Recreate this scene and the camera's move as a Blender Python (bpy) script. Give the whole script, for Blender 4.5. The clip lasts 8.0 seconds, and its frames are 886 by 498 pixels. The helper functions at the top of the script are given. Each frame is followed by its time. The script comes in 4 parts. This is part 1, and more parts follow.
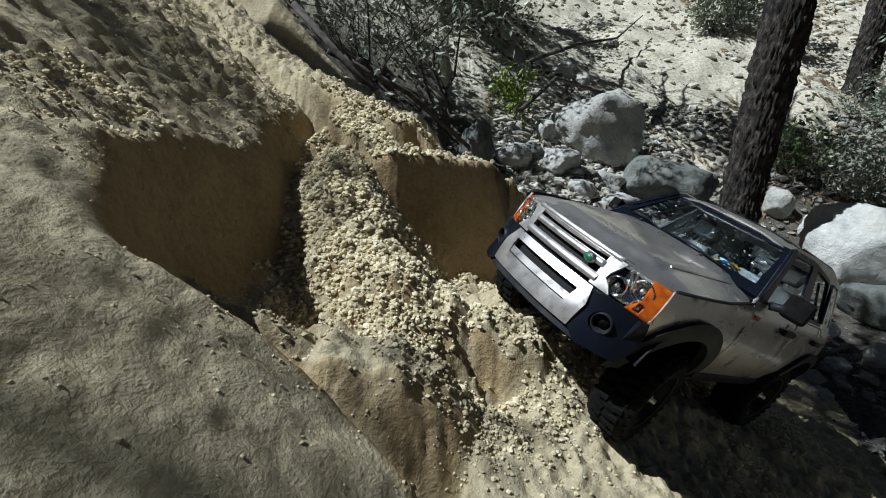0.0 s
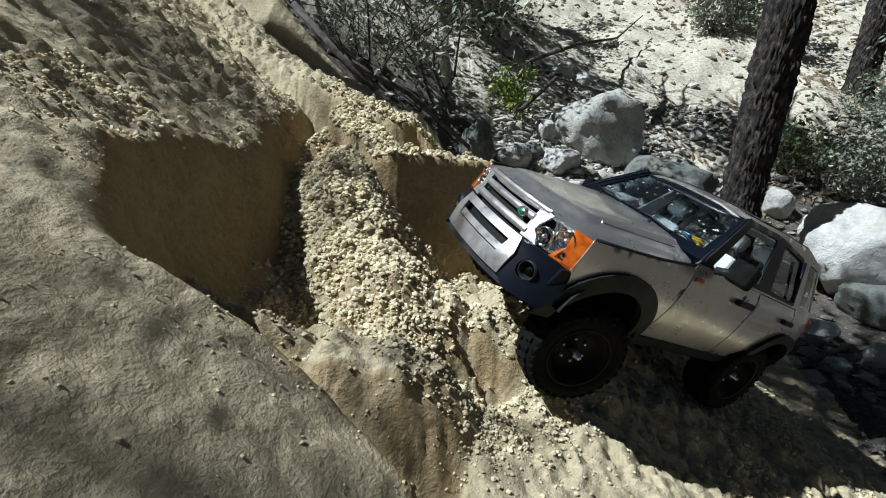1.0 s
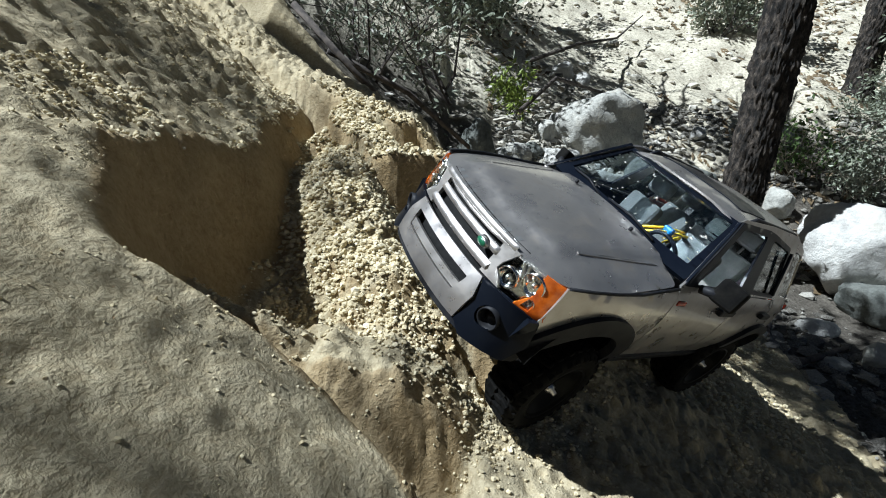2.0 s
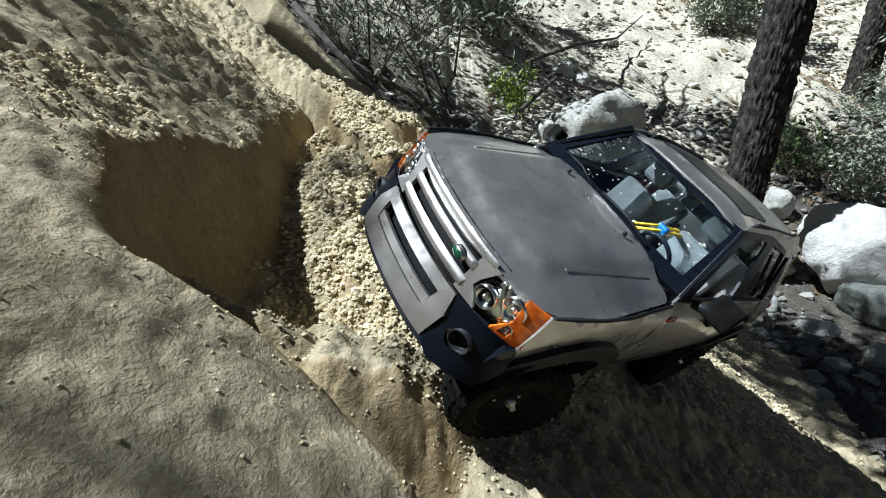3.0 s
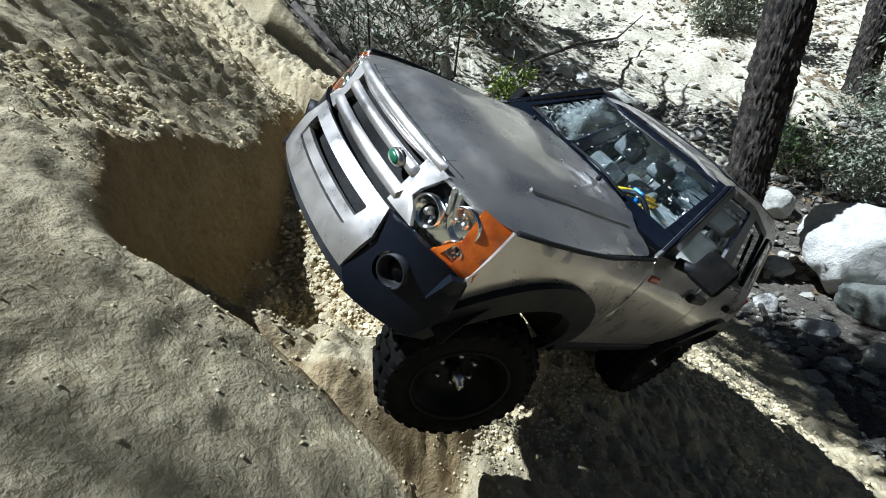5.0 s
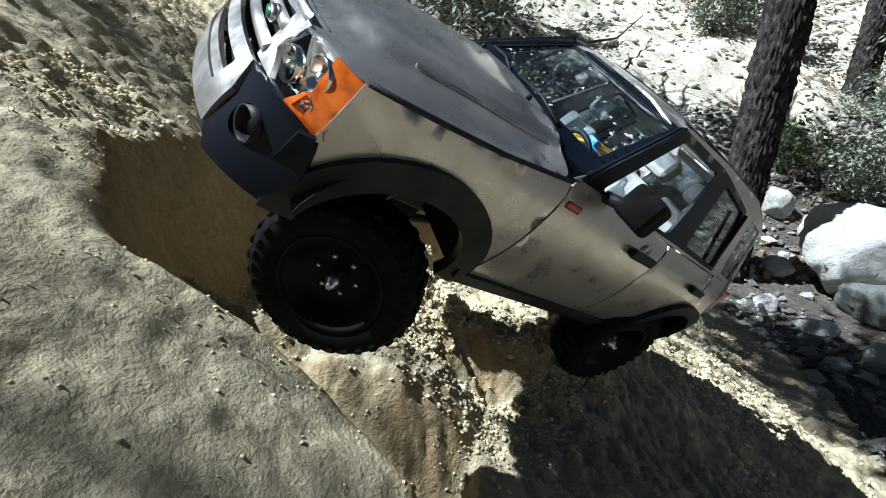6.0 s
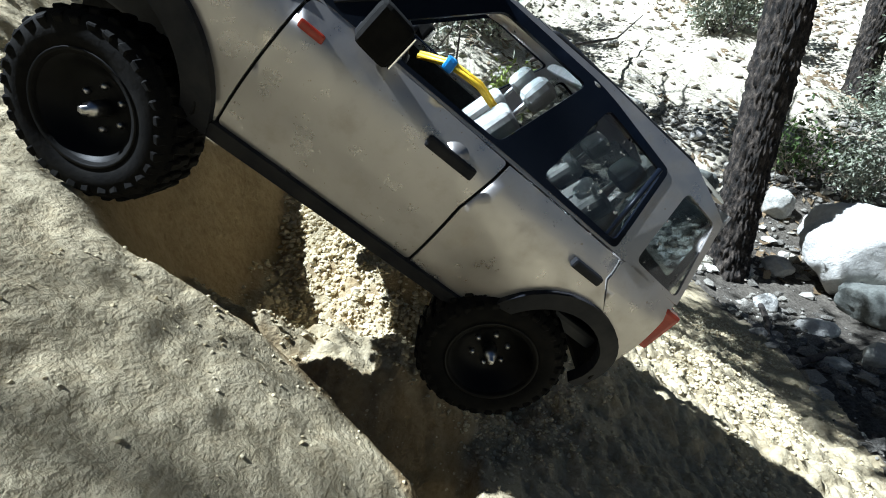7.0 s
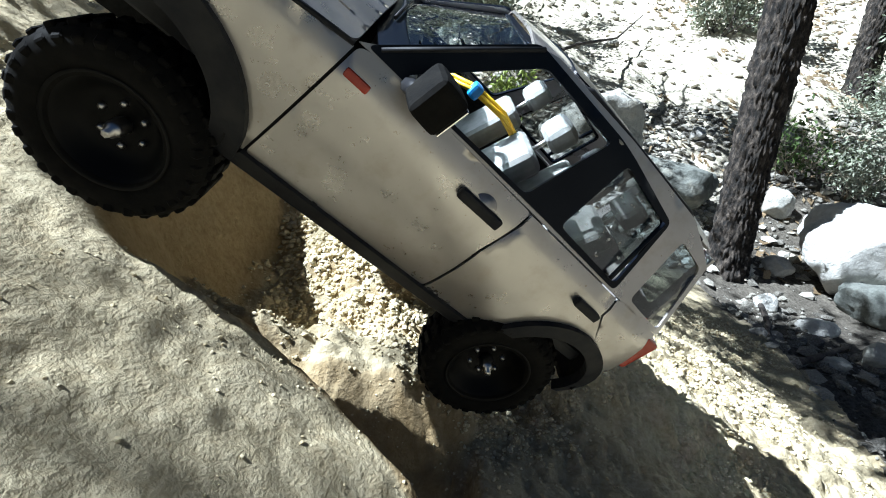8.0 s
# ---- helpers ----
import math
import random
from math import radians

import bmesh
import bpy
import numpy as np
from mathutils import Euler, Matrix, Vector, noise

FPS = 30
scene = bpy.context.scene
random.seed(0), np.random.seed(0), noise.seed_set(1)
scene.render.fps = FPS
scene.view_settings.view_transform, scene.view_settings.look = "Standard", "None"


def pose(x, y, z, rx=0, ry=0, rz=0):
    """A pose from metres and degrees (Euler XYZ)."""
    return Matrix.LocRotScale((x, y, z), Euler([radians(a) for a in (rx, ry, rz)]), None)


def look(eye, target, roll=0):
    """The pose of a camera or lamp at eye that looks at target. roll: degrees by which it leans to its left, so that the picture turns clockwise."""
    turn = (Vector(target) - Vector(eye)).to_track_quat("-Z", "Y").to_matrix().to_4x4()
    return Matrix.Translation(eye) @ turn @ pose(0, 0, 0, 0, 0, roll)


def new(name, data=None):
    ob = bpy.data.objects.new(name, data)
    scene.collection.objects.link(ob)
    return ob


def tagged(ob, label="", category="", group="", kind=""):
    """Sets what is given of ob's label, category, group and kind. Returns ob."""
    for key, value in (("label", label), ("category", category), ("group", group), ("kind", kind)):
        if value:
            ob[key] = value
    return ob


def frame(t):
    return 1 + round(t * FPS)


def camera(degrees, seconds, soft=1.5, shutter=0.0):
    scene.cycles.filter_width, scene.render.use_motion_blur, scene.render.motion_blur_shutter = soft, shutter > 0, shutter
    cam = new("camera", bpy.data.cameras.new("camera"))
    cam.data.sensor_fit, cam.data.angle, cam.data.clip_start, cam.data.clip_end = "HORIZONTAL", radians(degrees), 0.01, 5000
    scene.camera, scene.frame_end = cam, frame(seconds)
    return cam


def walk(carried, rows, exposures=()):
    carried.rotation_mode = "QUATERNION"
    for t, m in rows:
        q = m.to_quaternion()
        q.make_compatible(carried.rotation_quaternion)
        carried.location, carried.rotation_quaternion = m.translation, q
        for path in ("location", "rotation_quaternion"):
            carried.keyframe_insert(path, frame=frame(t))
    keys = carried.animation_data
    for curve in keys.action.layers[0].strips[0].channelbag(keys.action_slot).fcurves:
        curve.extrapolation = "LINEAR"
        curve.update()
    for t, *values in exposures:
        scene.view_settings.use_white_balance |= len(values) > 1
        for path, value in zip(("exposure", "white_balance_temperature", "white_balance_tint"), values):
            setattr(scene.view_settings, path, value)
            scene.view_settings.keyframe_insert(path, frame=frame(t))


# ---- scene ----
# camera: stands still, low over the sand, tilted down
cam = camera(88, 8.0, soft=1.0)
CAM = pose(0, 0, 0.40, 70, 0, 0)
walk(cam, [(0.0, CAM), (8.0, CAM)], exposures=[(0.0, 0.22, 5450, 6), (1.0, 0.50, 5450, 6), (1.5, 0.70, 5450, 6), (4.7, 0.87, 5300, 6), (6.0, 1.08, 5250, 6), (7.0, 1.42, 5250, 6), (8.0, 1.72, 5250, 6)])

# world and sun
SUN = Vector((-0.54, -0.04, 0.83)).normalized()
world = bpy.data.worlds.new("world")
scene.world = world
world.use_nodes = True
wn = world.node_tree
sky = wn.nodes.new("ShaderNodeTexSky")
sky.sky_type, sky.sun_disc = "NISHITA", False
sky.sun_elevation = math.asin(SUN.z)
sky.sun_rotation = math.atan2(SUN.x, SUN.y)
wn.links.new(sky.outputs[0], wn.nodes["Background"].inputs[0])
wn.nodes["Background"].inputs[1].default_value = 0.0078
sun = new("sun", bpy.data.lights.new("sun", "SUN"))
sun.data.energy, sun.data.angle, sun.data.color = 5.0, radians(0.53), (1.0, 0.965, 0.90)
sun.matrix_basis = look(SUN * 10, (0, 0, 0))


# ---- materials
def material(name, rough=0.6, metal=0.0):
    m = bpy.data.materials.new(name)
    m.use_nodes = True
    b = m.node_tree.nodes["Principled BSDF"]
    b.inputs["Roughness"].default_value, b.inputs["Metallic"].default_value = rough, metal
    return m, m.node_tree, b


def noise_tex(nt, scale, detail=6.0, rough=0.6, coord="Object"):
    tc = nt.nodes.new("ShaderNodeTexCoord")
    n = nt.nodes.new("ShaderNodeTexNoise")
    n.inputs["Scale"].default_value, n.inputs["Detail"].default_value, n.inputs["Roughness"].default_value = scale, detail, rough
    nt.links.new(tc.outputs[coord], n.inputs["Vector"])
    return n.outputs[0]


def ramp(nt, fac, stops):
    r = nt.nodes.new("ShaderNodeValToRGB")
    while len(r.color_ramp.elements) < len(stops):
        r.color_ramp.elements.new(0.5)
    for e, (p, c) in zip(r.color_ramp.elements, stops):
        e.position, e.color = p, (*c, 1.0)
    nt.links.new(fac, r.inputs[0])
    return r.outputs[0]


def mixed(nt, fac, a, b, kind="MIX"):
    m = nt.nodes.new("ShaderNodeMix")
    m.data_type, m.blend_type = "RGBA", kind
    for sock, v in ((m.inputs[0], fac), (m.inputs[6], a), (m.inputs[7], b)):
        if isinstance(v, bpy.types.NodeSocket):
            nt.links.new(v, sock)
        else:
            sock.default_value = v if isinstance(v, float) else (*v, 1.0)
    return m.outputs[2]


def bumped(nt, b, height, strength, distance):
    n = nt.nodes.new("ShaderNodeBump")
    n.inputs["Strength"].default_value, n.inputs["Distance"].default_value = strength, distance
    nt.links.new(height, n.inputs["Height"])
    nt.links.new(n.outputs[0], b.inputs["Normal"])


def simple(name, a, b, scale, rough=0.6, metal=0.0, bump=0.0, dist=0.001):
    """Two tones mixed by noise, with a fine relief."""
    m, nt, p = material(name, rough, metal)
    f = noise_tex(nt, scale)
    nt.links.new(ramp(nt, f, [(0.35, a), (0.65, b)]), p.inputs["Base Color"])
    if bump:
        bumped(nt, p, noise_tex(nt, scale * 2.5), bump, dist)
    return m


# ---- the ground: one sheet, a washed-out sand bank with spurs, and a hillside behind
def smooth(a, b, v):
    t = np.clip((v - a) / (b - a), 0, 1)
    return t * t * (3 - 2 * t)


def value_noise(x, y, cell, seed):
    """Smooth noise from -1 to 1, with cells of that many metres."""
    g = np.random.RandomState(seed).rand(256, 256) * 2 - 1
    u, v = x / cell + 1000.5, y / cell + 1000.5
    i, j = np.floor(u).astype(int), np.floor(v).astype(int)
    fu, fv = u - i, v - j
    fu, fv = fu * fu * (3 - 2 * fu), fv * fv * (3 - 2 * fv)
    a, b, c, d = g[i % 256, j % 256], g[(i + 1) % 256, j % 256], g[i % 256, (j + 1) % 256], g[(i + 1) % 256, (j + 1) % 256]
    return (a * (1 - fu) + b * fu) * (1 - fv) + (c * (1 - fu) + d * fu) * fv


def crest(x, y, line):
    """Distance from a crest line, with its sign (positive on the left of its way), and the height of its nearest point."""
    best, side, z = np.full(x.shape, 1e9), np.zeros(x.shape), np.zeros(x.shape)
    for (x0, y0, z0), (x1, y1, z1) in zip(line, line[1:]):
        dx, dy = x1 - x0, y1 - y0
        t = np.clip(((x - x0) * dx + (y - y0) * dy) / (dx * dx + dy * dy), 0, 1)
        d = np.hypot(x - x0 - t * dx, y - y0 - t * dy)
        near = d < best
        best = np.where(near, d, best)
        side = np.where(near, np.sign(dx * (y - y0) - dy * (x - x0)), side)
        z = np.where(near, z0 + t * (z1 - z0), z)
    return best, side, z


def smooth_max(a, b, k):
    h = np.clip(0.5 + 0.5 * (a - b) / k, 0, 1)
    return b * (1 - h) + a * h + k * h * (1 - h)


BANK_X = [-3.0, -0.8, -0.35, -0.17, -0.06, -0.012, 0.020, 0.06, 0.15, 0.24, 0.37, 0.6, 0.8, 1.2, 3.0]
BANK_Z = [1.6, 0.78, 0.46, 0.325, 0.235, 0.197, 0.134, 0.120, 0.09, 0.045, -0.03, -0.13, -0.19, -0.25, -0.3]


def brink(y):
    """Where the sand ends, towards the stony floor."""
    return np.interp(y, [0.2, 0.6, 0.77, 1.0, 1.3, 1.6, 2.2], [0.60, 0.68, 0.745, 0.77, 0.78, 0.60, 0.0])


def wash(x, y, wob):
    """Depth of the gully cut into the bank behind the near mound."""
    edge = np.interp(x, [-0.30, -0.20, -0.10, -0.063, -0.044, -0.023, 0.0], [0.15, 0.21, 0.228, 0.212, 0.200, 0.185, 0.165]) + 0.5 * wob
    deep = smooth(0.030, -0.005, x + 0.6 * wob) * (0.085 + 0.020 * smooth(-0.04, -0.08, x)) - 0.098 * smooth(-0.135, -0.190, x + 0.5 * np.clip(y - 0.25, 0, 0.06) + wob)
    return np.maximum(deep, 0.0) * (1 - smooth(0.9, 1.2, y)) * smooth(0.0, 0.042, y - edge)


def height(x, y):
    wob = 0.012 * value_noise(x, y, 0.11, 1) + 0.004 * value_noise(x, y, 0.05, 2) * smooth(0.18, 0.26, y)
    xs = x + 0.012 * value_noise(x, y, 0.15, 3) * (0.5 + 0.5 * smooth(0.18, 0.28, y)) + 0.004 * value_noise(x, y, 0.04, 15) * smooth(0.22, 0.30, y)
    z = np.interp(xs, BANK_X, BANK_Z)
    # the wash cut into the bank behind the near mound
    z = z - wash(x, y, wob)
    z = z + 0.028 * smooth(0.32, 0.42, y) * smooth(0.08, 0.16, x) * (1 - smooth(0.40, 0.60, x)) * (1 - smooth(0.9, 1.2, y))
    # spurs of harder sand
    for line, near, far, flat, k in (
        ([(-0.50, 1.32, 0.74), (-0.387, 1.22, 0.58), (-0.245, 1.16, 0.415), (-0.079, 1.08, 0.335)], 3.0, 1.5, 0.02, 0.02),
        ([(-0.46, 1.0, 0.58), (-0.29, 0.845, 0.44), (-0.13, 0.74, 0.374), (-0.07, 0.705, 0.346)], 4.0, 1.4, 0.035, 0.02),
        ([(-0.14, 0.69, 0.355), (-0.07, 0.605, 0.310), (-0.01, 0.63, 0.300), (0.048, 0.665, 0.287)], 5.0, 0.9, 0.030, 0.02),
        ([(-0.15, 0.66, 0.335), (-0.122, 0.53, 0.288), (-0.095, 0.455, 0.246), (-0.058, 0.425, 0.230)], 0.8, 1.3, 0.030, 0.03),
        ([(-0.058, 0.425, 0.230), (0.009, 0.40, 0.192), (0.075, 0.39, 0.158)], 1.5, 1.3, 0.022, 0.015),
        ([(0.06, 0.40, 0.160), (0.10, 0.47, 0.172), (0.15, 0.535, 0.165), (0.22, 0.585, 0.105), (0.29, 0.59, 0.050), (0.36, 0.60, 0.0)], 0.9, 0.7, 0.03, 0.03),
        ([(-0.20, 0.31, 0.265), (-0.12, 0.30, 0.219), (-0.034, 0.31, 0.200), (-0.018, 0.312, 0.190)], 1.5, 1.4, 0.015, 0.012),
    ):
        d, side, zc = crest(x, y, line)
        d = d + wob
        z = smooth_max(z, zc - np.where(side > 0, far, near) * np.maximum(d - flat, 0) - 0.25 * np.minimum(d, flat), k)
    # a hollow under the crest
    z = z - 0.035 * np.exp(-(((x + 0.165) / 0.035) ** 2 + ((y - 0.635) / 0.03) ** 2))
    z = z - 0.030 * np.exp(-(((x - 0.03) / 0.045) ** 2 + ((y - 0.343) / 0.022) ** 2))
    # the bank's brink, over the stony floor
    z = z - 0.055 * smooth(0.0, 0.05, x - brink(y) + 1.5 * wob) * (1 - smooth(1.5, 2.0, y))
    # the hillside
    z = z + 0.46 * np.maximum(0, y - 1.25 + 0.1 * value_noise(x, y, 0.8, 4)) * smooth(1.1, 1.9, y) * (1 - 0.5 * smooth(6, 30, y))
    z = z + 0.0020 * value_noise(x, y, 0.03, 5) * (0.4 + 0.6 * smooth(0.18, 0.28, y)) + 0.0022 * value_noise(x, y, 0.012, 6) + 0.0013 * value_noise(x, y, 0.007, 9) + 0.0050 * np.maximum(0.45 - np.abs(value_noise(x, y, 0.022, 16)), 0) * (0.3 + 0.7 * smooth(0.2, 0.3, y)) * smooth(-0.1, 0.4, value_noise(x, y, 0.1, 17)) * (1 - smooth(0.9, 1.2, y)) + wob * 0.35
    soft = 1 - 0.85 * np.exp(-(((x + 0.19) / 0.04) ** 2)) * smooth(0.24, 0.30, y) * (1 - smooth(0.55, 0.65, y))
    clod = 0.0075 * np.abs(value_noise(x, y, 0.024, 18)) + 0.0055 * np.abs(value_noise(x, y, 0.0125, 19)) + 0.0030 * np.abs(value_noise(x, y, 0.0065, 20))
    z = z + soft * clod * (0.14 + 1.2 * smooth(0.2, 0.32, y)) * (1 - smooth(1.0, 1.3, y))
    z = z + smooth(1.0, 2.0, y) * (0.05 * value_noise(x, y, 0.35, 7) + 0.02 * value_noise(x, y, 0.13, 8))
    return z


def spaced(stops):
    """Grid lines between the stops (place, spacing there)."""
    v, out = stops[0][0], []
    ps, ss = [s[0] for s in stops], [s[1] for s in stops]
    while v < ps[-1]:
        out.append(v)
        v += float(np.interp(v, ps, ss))
    return np.array(out + [ps[-1]])


def build_ground(mat):
    gx = spaced([(-40, 4), (-3, 0.2), (-0.8, 0.012), (-0.58, 0.0023), (0.42, 0.0023), (1.0, 0.012), (3, 0.06), (40, 4)])
    gy = spaced([(-20, 4), (-1, 0.1), (0.05, 0.006), (0.12, 0.0022), (0.85, 0.0026), (1.4, 0.012), (4, 0.06), (60, 4)])
    X, Y = np.meshgrid(gx, gy)
    Z = height(X, Y)
    n, m = X.shape
    idx = np.arange(n * m).reshape(n, m)
    faces = np.stack([idx[:-1, :-1], idx[:-1, 1:], idx[1:, 1:], idx[1:, :-1]], -1).reshape(-1, 4)
    me = bpy.data.meshes.new("ground")
    me.from_pydata(np.stack([X, Y, Z], -1).reshape(-1, 3).tolist(), [], faces.tolist())
    me.polygons.foreach_set("use_smooth", [True] * len(me.polygons))
    soil = smooth(-0.02, 0.06, X - brink(Y) + 0.05 * value_noise(X, Y, 0.06, 11) + 0.06 * value_noise(X, Y, 0.2, 12))
    soil = np.maximum(soil, smooth(1.25, 1.5, Y + 0.1 * value_noise(X, Y, 0.2, 13)))
    me.attributes.new("soil", "FLOAT", "POINT").data.foreach_set("value", soil.reshape(-1).astype(np.float32))
    hill = smooth(1.55, 1.95, Y + 0.15 * value_noise(X, Y, 0.3, 14) - 0.35 * smooth(0.9, 1.5, X))
    me.attributes.new("hill", "FLOAT", "POINT").data.foreach_set("value", hill.reshape(-1).astype(np.float32))
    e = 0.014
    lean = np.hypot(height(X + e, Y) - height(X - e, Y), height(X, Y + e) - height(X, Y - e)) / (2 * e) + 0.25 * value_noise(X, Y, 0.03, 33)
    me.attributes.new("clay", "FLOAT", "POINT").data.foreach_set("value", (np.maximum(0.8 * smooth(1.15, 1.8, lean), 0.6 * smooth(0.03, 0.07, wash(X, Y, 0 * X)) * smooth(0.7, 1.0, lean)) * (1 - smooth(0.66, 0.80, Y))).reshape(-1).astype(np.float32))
    me.materials.append(mat)
    return tagged(new("ground", me), "dry yellow sand bank, washed into spurs and gullies", "ground", kind="structure")


def sand_material():
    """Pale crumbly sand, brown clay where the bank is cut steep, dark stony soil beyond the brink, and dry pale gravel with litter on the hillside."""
    m, nt, p = material("sand", 0.95)
    big, mid, fine = noise_tex(nt, 7, 6), noise_tex(nt, 42, 6, 0.65), noise_tex(nt, 190, 5, 0.7)
    c = ramp(nt, big, [(0.3, (0.345, 0.270, 0.140)), (0.7, (0.56, 0.485, 0.315))])
    c = mixed(nt, 0.35, c, ramp(nt, mid, [(0.35, (0.30, 0.235, 0.125)), (0.65, (0.61, 0.54, 0.38))]))
    c = mixed(nt, 0.45, c, ramp(nt, fine, [(0.3, (0.21, 0.165, 0.092)), (0.7, (0.63, 0.56, 0.40))]))
    soil = mixed(nt, 0.5, ramp(nt, noise_tex(nt, 24, 7, 0.7), [(0.35, (0.025, 0.021, 0.017)), (0.68, (0.14, 0.125, 0.10))]), ramp(nt, noise_tex(nt, 120, 5, 0.7), [(0.35, (0.03, 0.026, 0.02)), (0.7, (0.22, 0.20, 0.17))]))
    slope = mixed(nt, 0.5, ramp(nt, noise_tex(nt, 6, 7, 0.7), [(0.38, (0.27, 0.235, 0.17)), (0.55, (0.60, 0.555, 0.43))]), ramp(nt, noise_tex(nt, 70, 6, 0.75), [(0.38, (0.15, 0.125, 0.085)), (0.56, (0.70, 0.65, 0.52))]))
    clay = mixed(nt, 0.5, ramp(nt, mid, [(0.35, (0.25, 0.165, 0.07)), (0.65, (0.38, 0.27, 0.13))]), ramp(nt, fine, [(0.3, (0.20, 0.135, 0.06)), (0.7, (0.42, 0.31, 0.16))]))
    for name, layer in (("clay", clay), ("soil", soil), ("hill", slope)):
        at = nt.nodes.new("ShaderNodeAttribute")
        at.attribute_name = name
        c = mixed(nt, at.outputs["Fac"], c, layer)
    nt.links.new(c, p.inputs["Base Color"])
    p.inputs["Specular IOR Level"].default_value = 0.15
    add = nt.nodes.new("ShaderNodeMath")
    add.operation = "MULTIPLY_ADD"
    nt.links.new(mid, add.inputs[0])
    add.inputs[1].default_value = 1.6
    nt.links.new(fine, add.inputs[2])
    tc = nt.nodes.new("ShaderNodeTexCoord")
    vor = nt.nodes.new("ShaderNodeTexVoronoi")
    vor.inputs["Scale"].default_value = 520
    nt.links.new(tc.outputs["Object"], vor.inputs["Vector"])
    grain = nt.nodes.new("ShaderNodeMath")
    grain.operation = "MULTIPLY_ADD"
    nt.links.new(vor.outputs["Distance"], grain.inputs[0])
    grain.inputs[1].default_value = -0.10
    nt.links.new(add.outputs[0], grain.inputs[2])
    bumped(nt, p, grain.outputs[0], 1.0, 0.0026)
    return m


SAND = sand_material()
ground = build_ground(SAND)


# ---- the model car: x forward, y to its left, z up
def paint_material():
    m, nt, p = material("silver_paint", 0.34, 0.78)
    dust = noise_tex(nt, 55, 8, 0.65)
    spots = noise_tex(nt, 260, 3, 0.6)
    c = ramp(nt, noise_tex(nt, 9, 4), [(0.3, (0.40, 0.38, 0.365)), (0.7, (0.52, 0.495, 0.475))])
    f = ramp(nt, dust, [(0.52, (0, 0, 0)), (0.80, (0.55, 0.55, 0.55))])
    g = ramp(nt, spots, [(0.70, (0, 0, 0)), (0.74, (0.8, 0.8, 0.8))])
    c = mixed(nt, f, c, (0.36, 0.30, 0.22))
    c = mixed(nt, g, c, (0.30, 0.25, 0.18))
    nt.links.new(c, p.inputs["Base Color"])
    r = nt.nodes.new("ShaderNodeMapRange")
    nt.links.new(dust, r.inputs[0])
    r.inputs[1].default_value, r.inputs[2].default_value, r.inputs[3].default_value, r.inputs[4].default_value = 0.35, 0.75, 0.24, 0.55
    nt.links.new(r.outputs[0], p.inputs["Roughness"])
    p.inputs["Coat Weight"].default_value, p.inputs["Coat Roughness"].default_value = 0.6, 0.08
    return m


def glass_material(name="window_glass", tint=(0.55, 0.64, 0.70)):
    m, nt, p = material(name, 0.02)
    p.inputs["Base Color"].default_value = (*tint, 1)
    p.inputs["Transmission Weight"].default_value, p.inputs["IOR"].default_value = 1.0, 1.58
    d = nt.nodes.new("ShaderNodeBsdfDiffuse")
    d.inputs[0].default_value = (0.72, 0.68, 0.60, 1)
    mix = nt.nodes.new("ShaderNodeMixShader")
    f = ramp(nt, noise_tex(nt, 230, 3, 0.55), [(0.66, (0, 0, 0)), (0.74, (0.8, 0.8, 0.8))])
    nt.links.new(f, mix.inputs[0])
    nt.links.new(p.outputs[0], mix.inputs[1])
    nt.links.new(d.outputs[0], mix.inputs[2])
    nt.links.new(mix.outputs[0], nt.nodes["Material Output"].inputs[0])
    return m


def lens_material():
    m, nt, p = material("lamp_lens", 0.05)
    p.inputs["Base Color"].default_value = (0.9, 0.92, 0.9, 1)
    p.inputs["Transmission Weight"].default_value, p.inputs["IOR"].default_value = 1.0, 1.2
    return m


PAINT, GLASS, LENS = paint_material(), glass_material(), lens_material()
SMOKED = glass_material("smoked_glass", (0.33, 0.34, 0.33))
TRIM = simple("black_trim", (0.009, 0.010, 0.014), (0.024, 0.024, 0.025), 60, 0.5, 0, 0.3, 0.0006)
PILLAR = simple("dark_blue_frame", (0.003, 0.0045, 0.009), (0.006, 0.008, 0.013), 30, 0.32)
SLOT = simple("dark_mesh", (0.004, 0.004, 0.004), (0.012, 0.012, 0.012), 300, 0.6, 0, 0.5, 0.0005)
RUBBER = simple("tyre_rubber", (0.0015, 0.0015, 0.0015), (0.0065, 0.006, 0.005), 130, 0.85, 0, 0.5, 0.0006)
RIM = simple("black_rim", (0.0012, 0.0012, 0.0012), (0.0025, 0.0025, 0.0025), 60, 0.5)
for dull in (RUBBER, RIM, TRIM, SLOT, PILLAR):
    dull.node_tree.nodes["Principled BSDF"].inputs["Specular IOR Level"].default_value = 0.14
STEEL = simple("steel", (0.45, 0.44, 0.42), (0.62, 0.6, 0.58), 120, 0.3, 1.0)
CHROME = simple("lamp_chrome", (0.75, 0.75, 0.74), (0.82, 0.82, 0.8), 50, 0.12, 1.0)
AMBER = simple("amber_plastic", (0.34, 0.052, 0.004), (0.66, 0.15, 0.010), 90, 0.14)
RED = simple("red_plastic", (0.26, 0.022, 0.008), (0.38, 0.04, 0.014), 90, 0.25)
GREEN = simple("green_enamel", (0.015, 0.10, 0.05), (0.02, 0.13, 0.06), 60, 0.3)
SEAT = simple("grey_seat_cloth", (0.15, 0.15, 0.14), (0.24, 0.24, 0.225), 70, 0.85, 0, 0.3, 0.0005)
CABIN = simple("cabin_plastic", (0.02, 0.022, 0.026), (0.04, 0.04, 0.045), 50, 0.6)
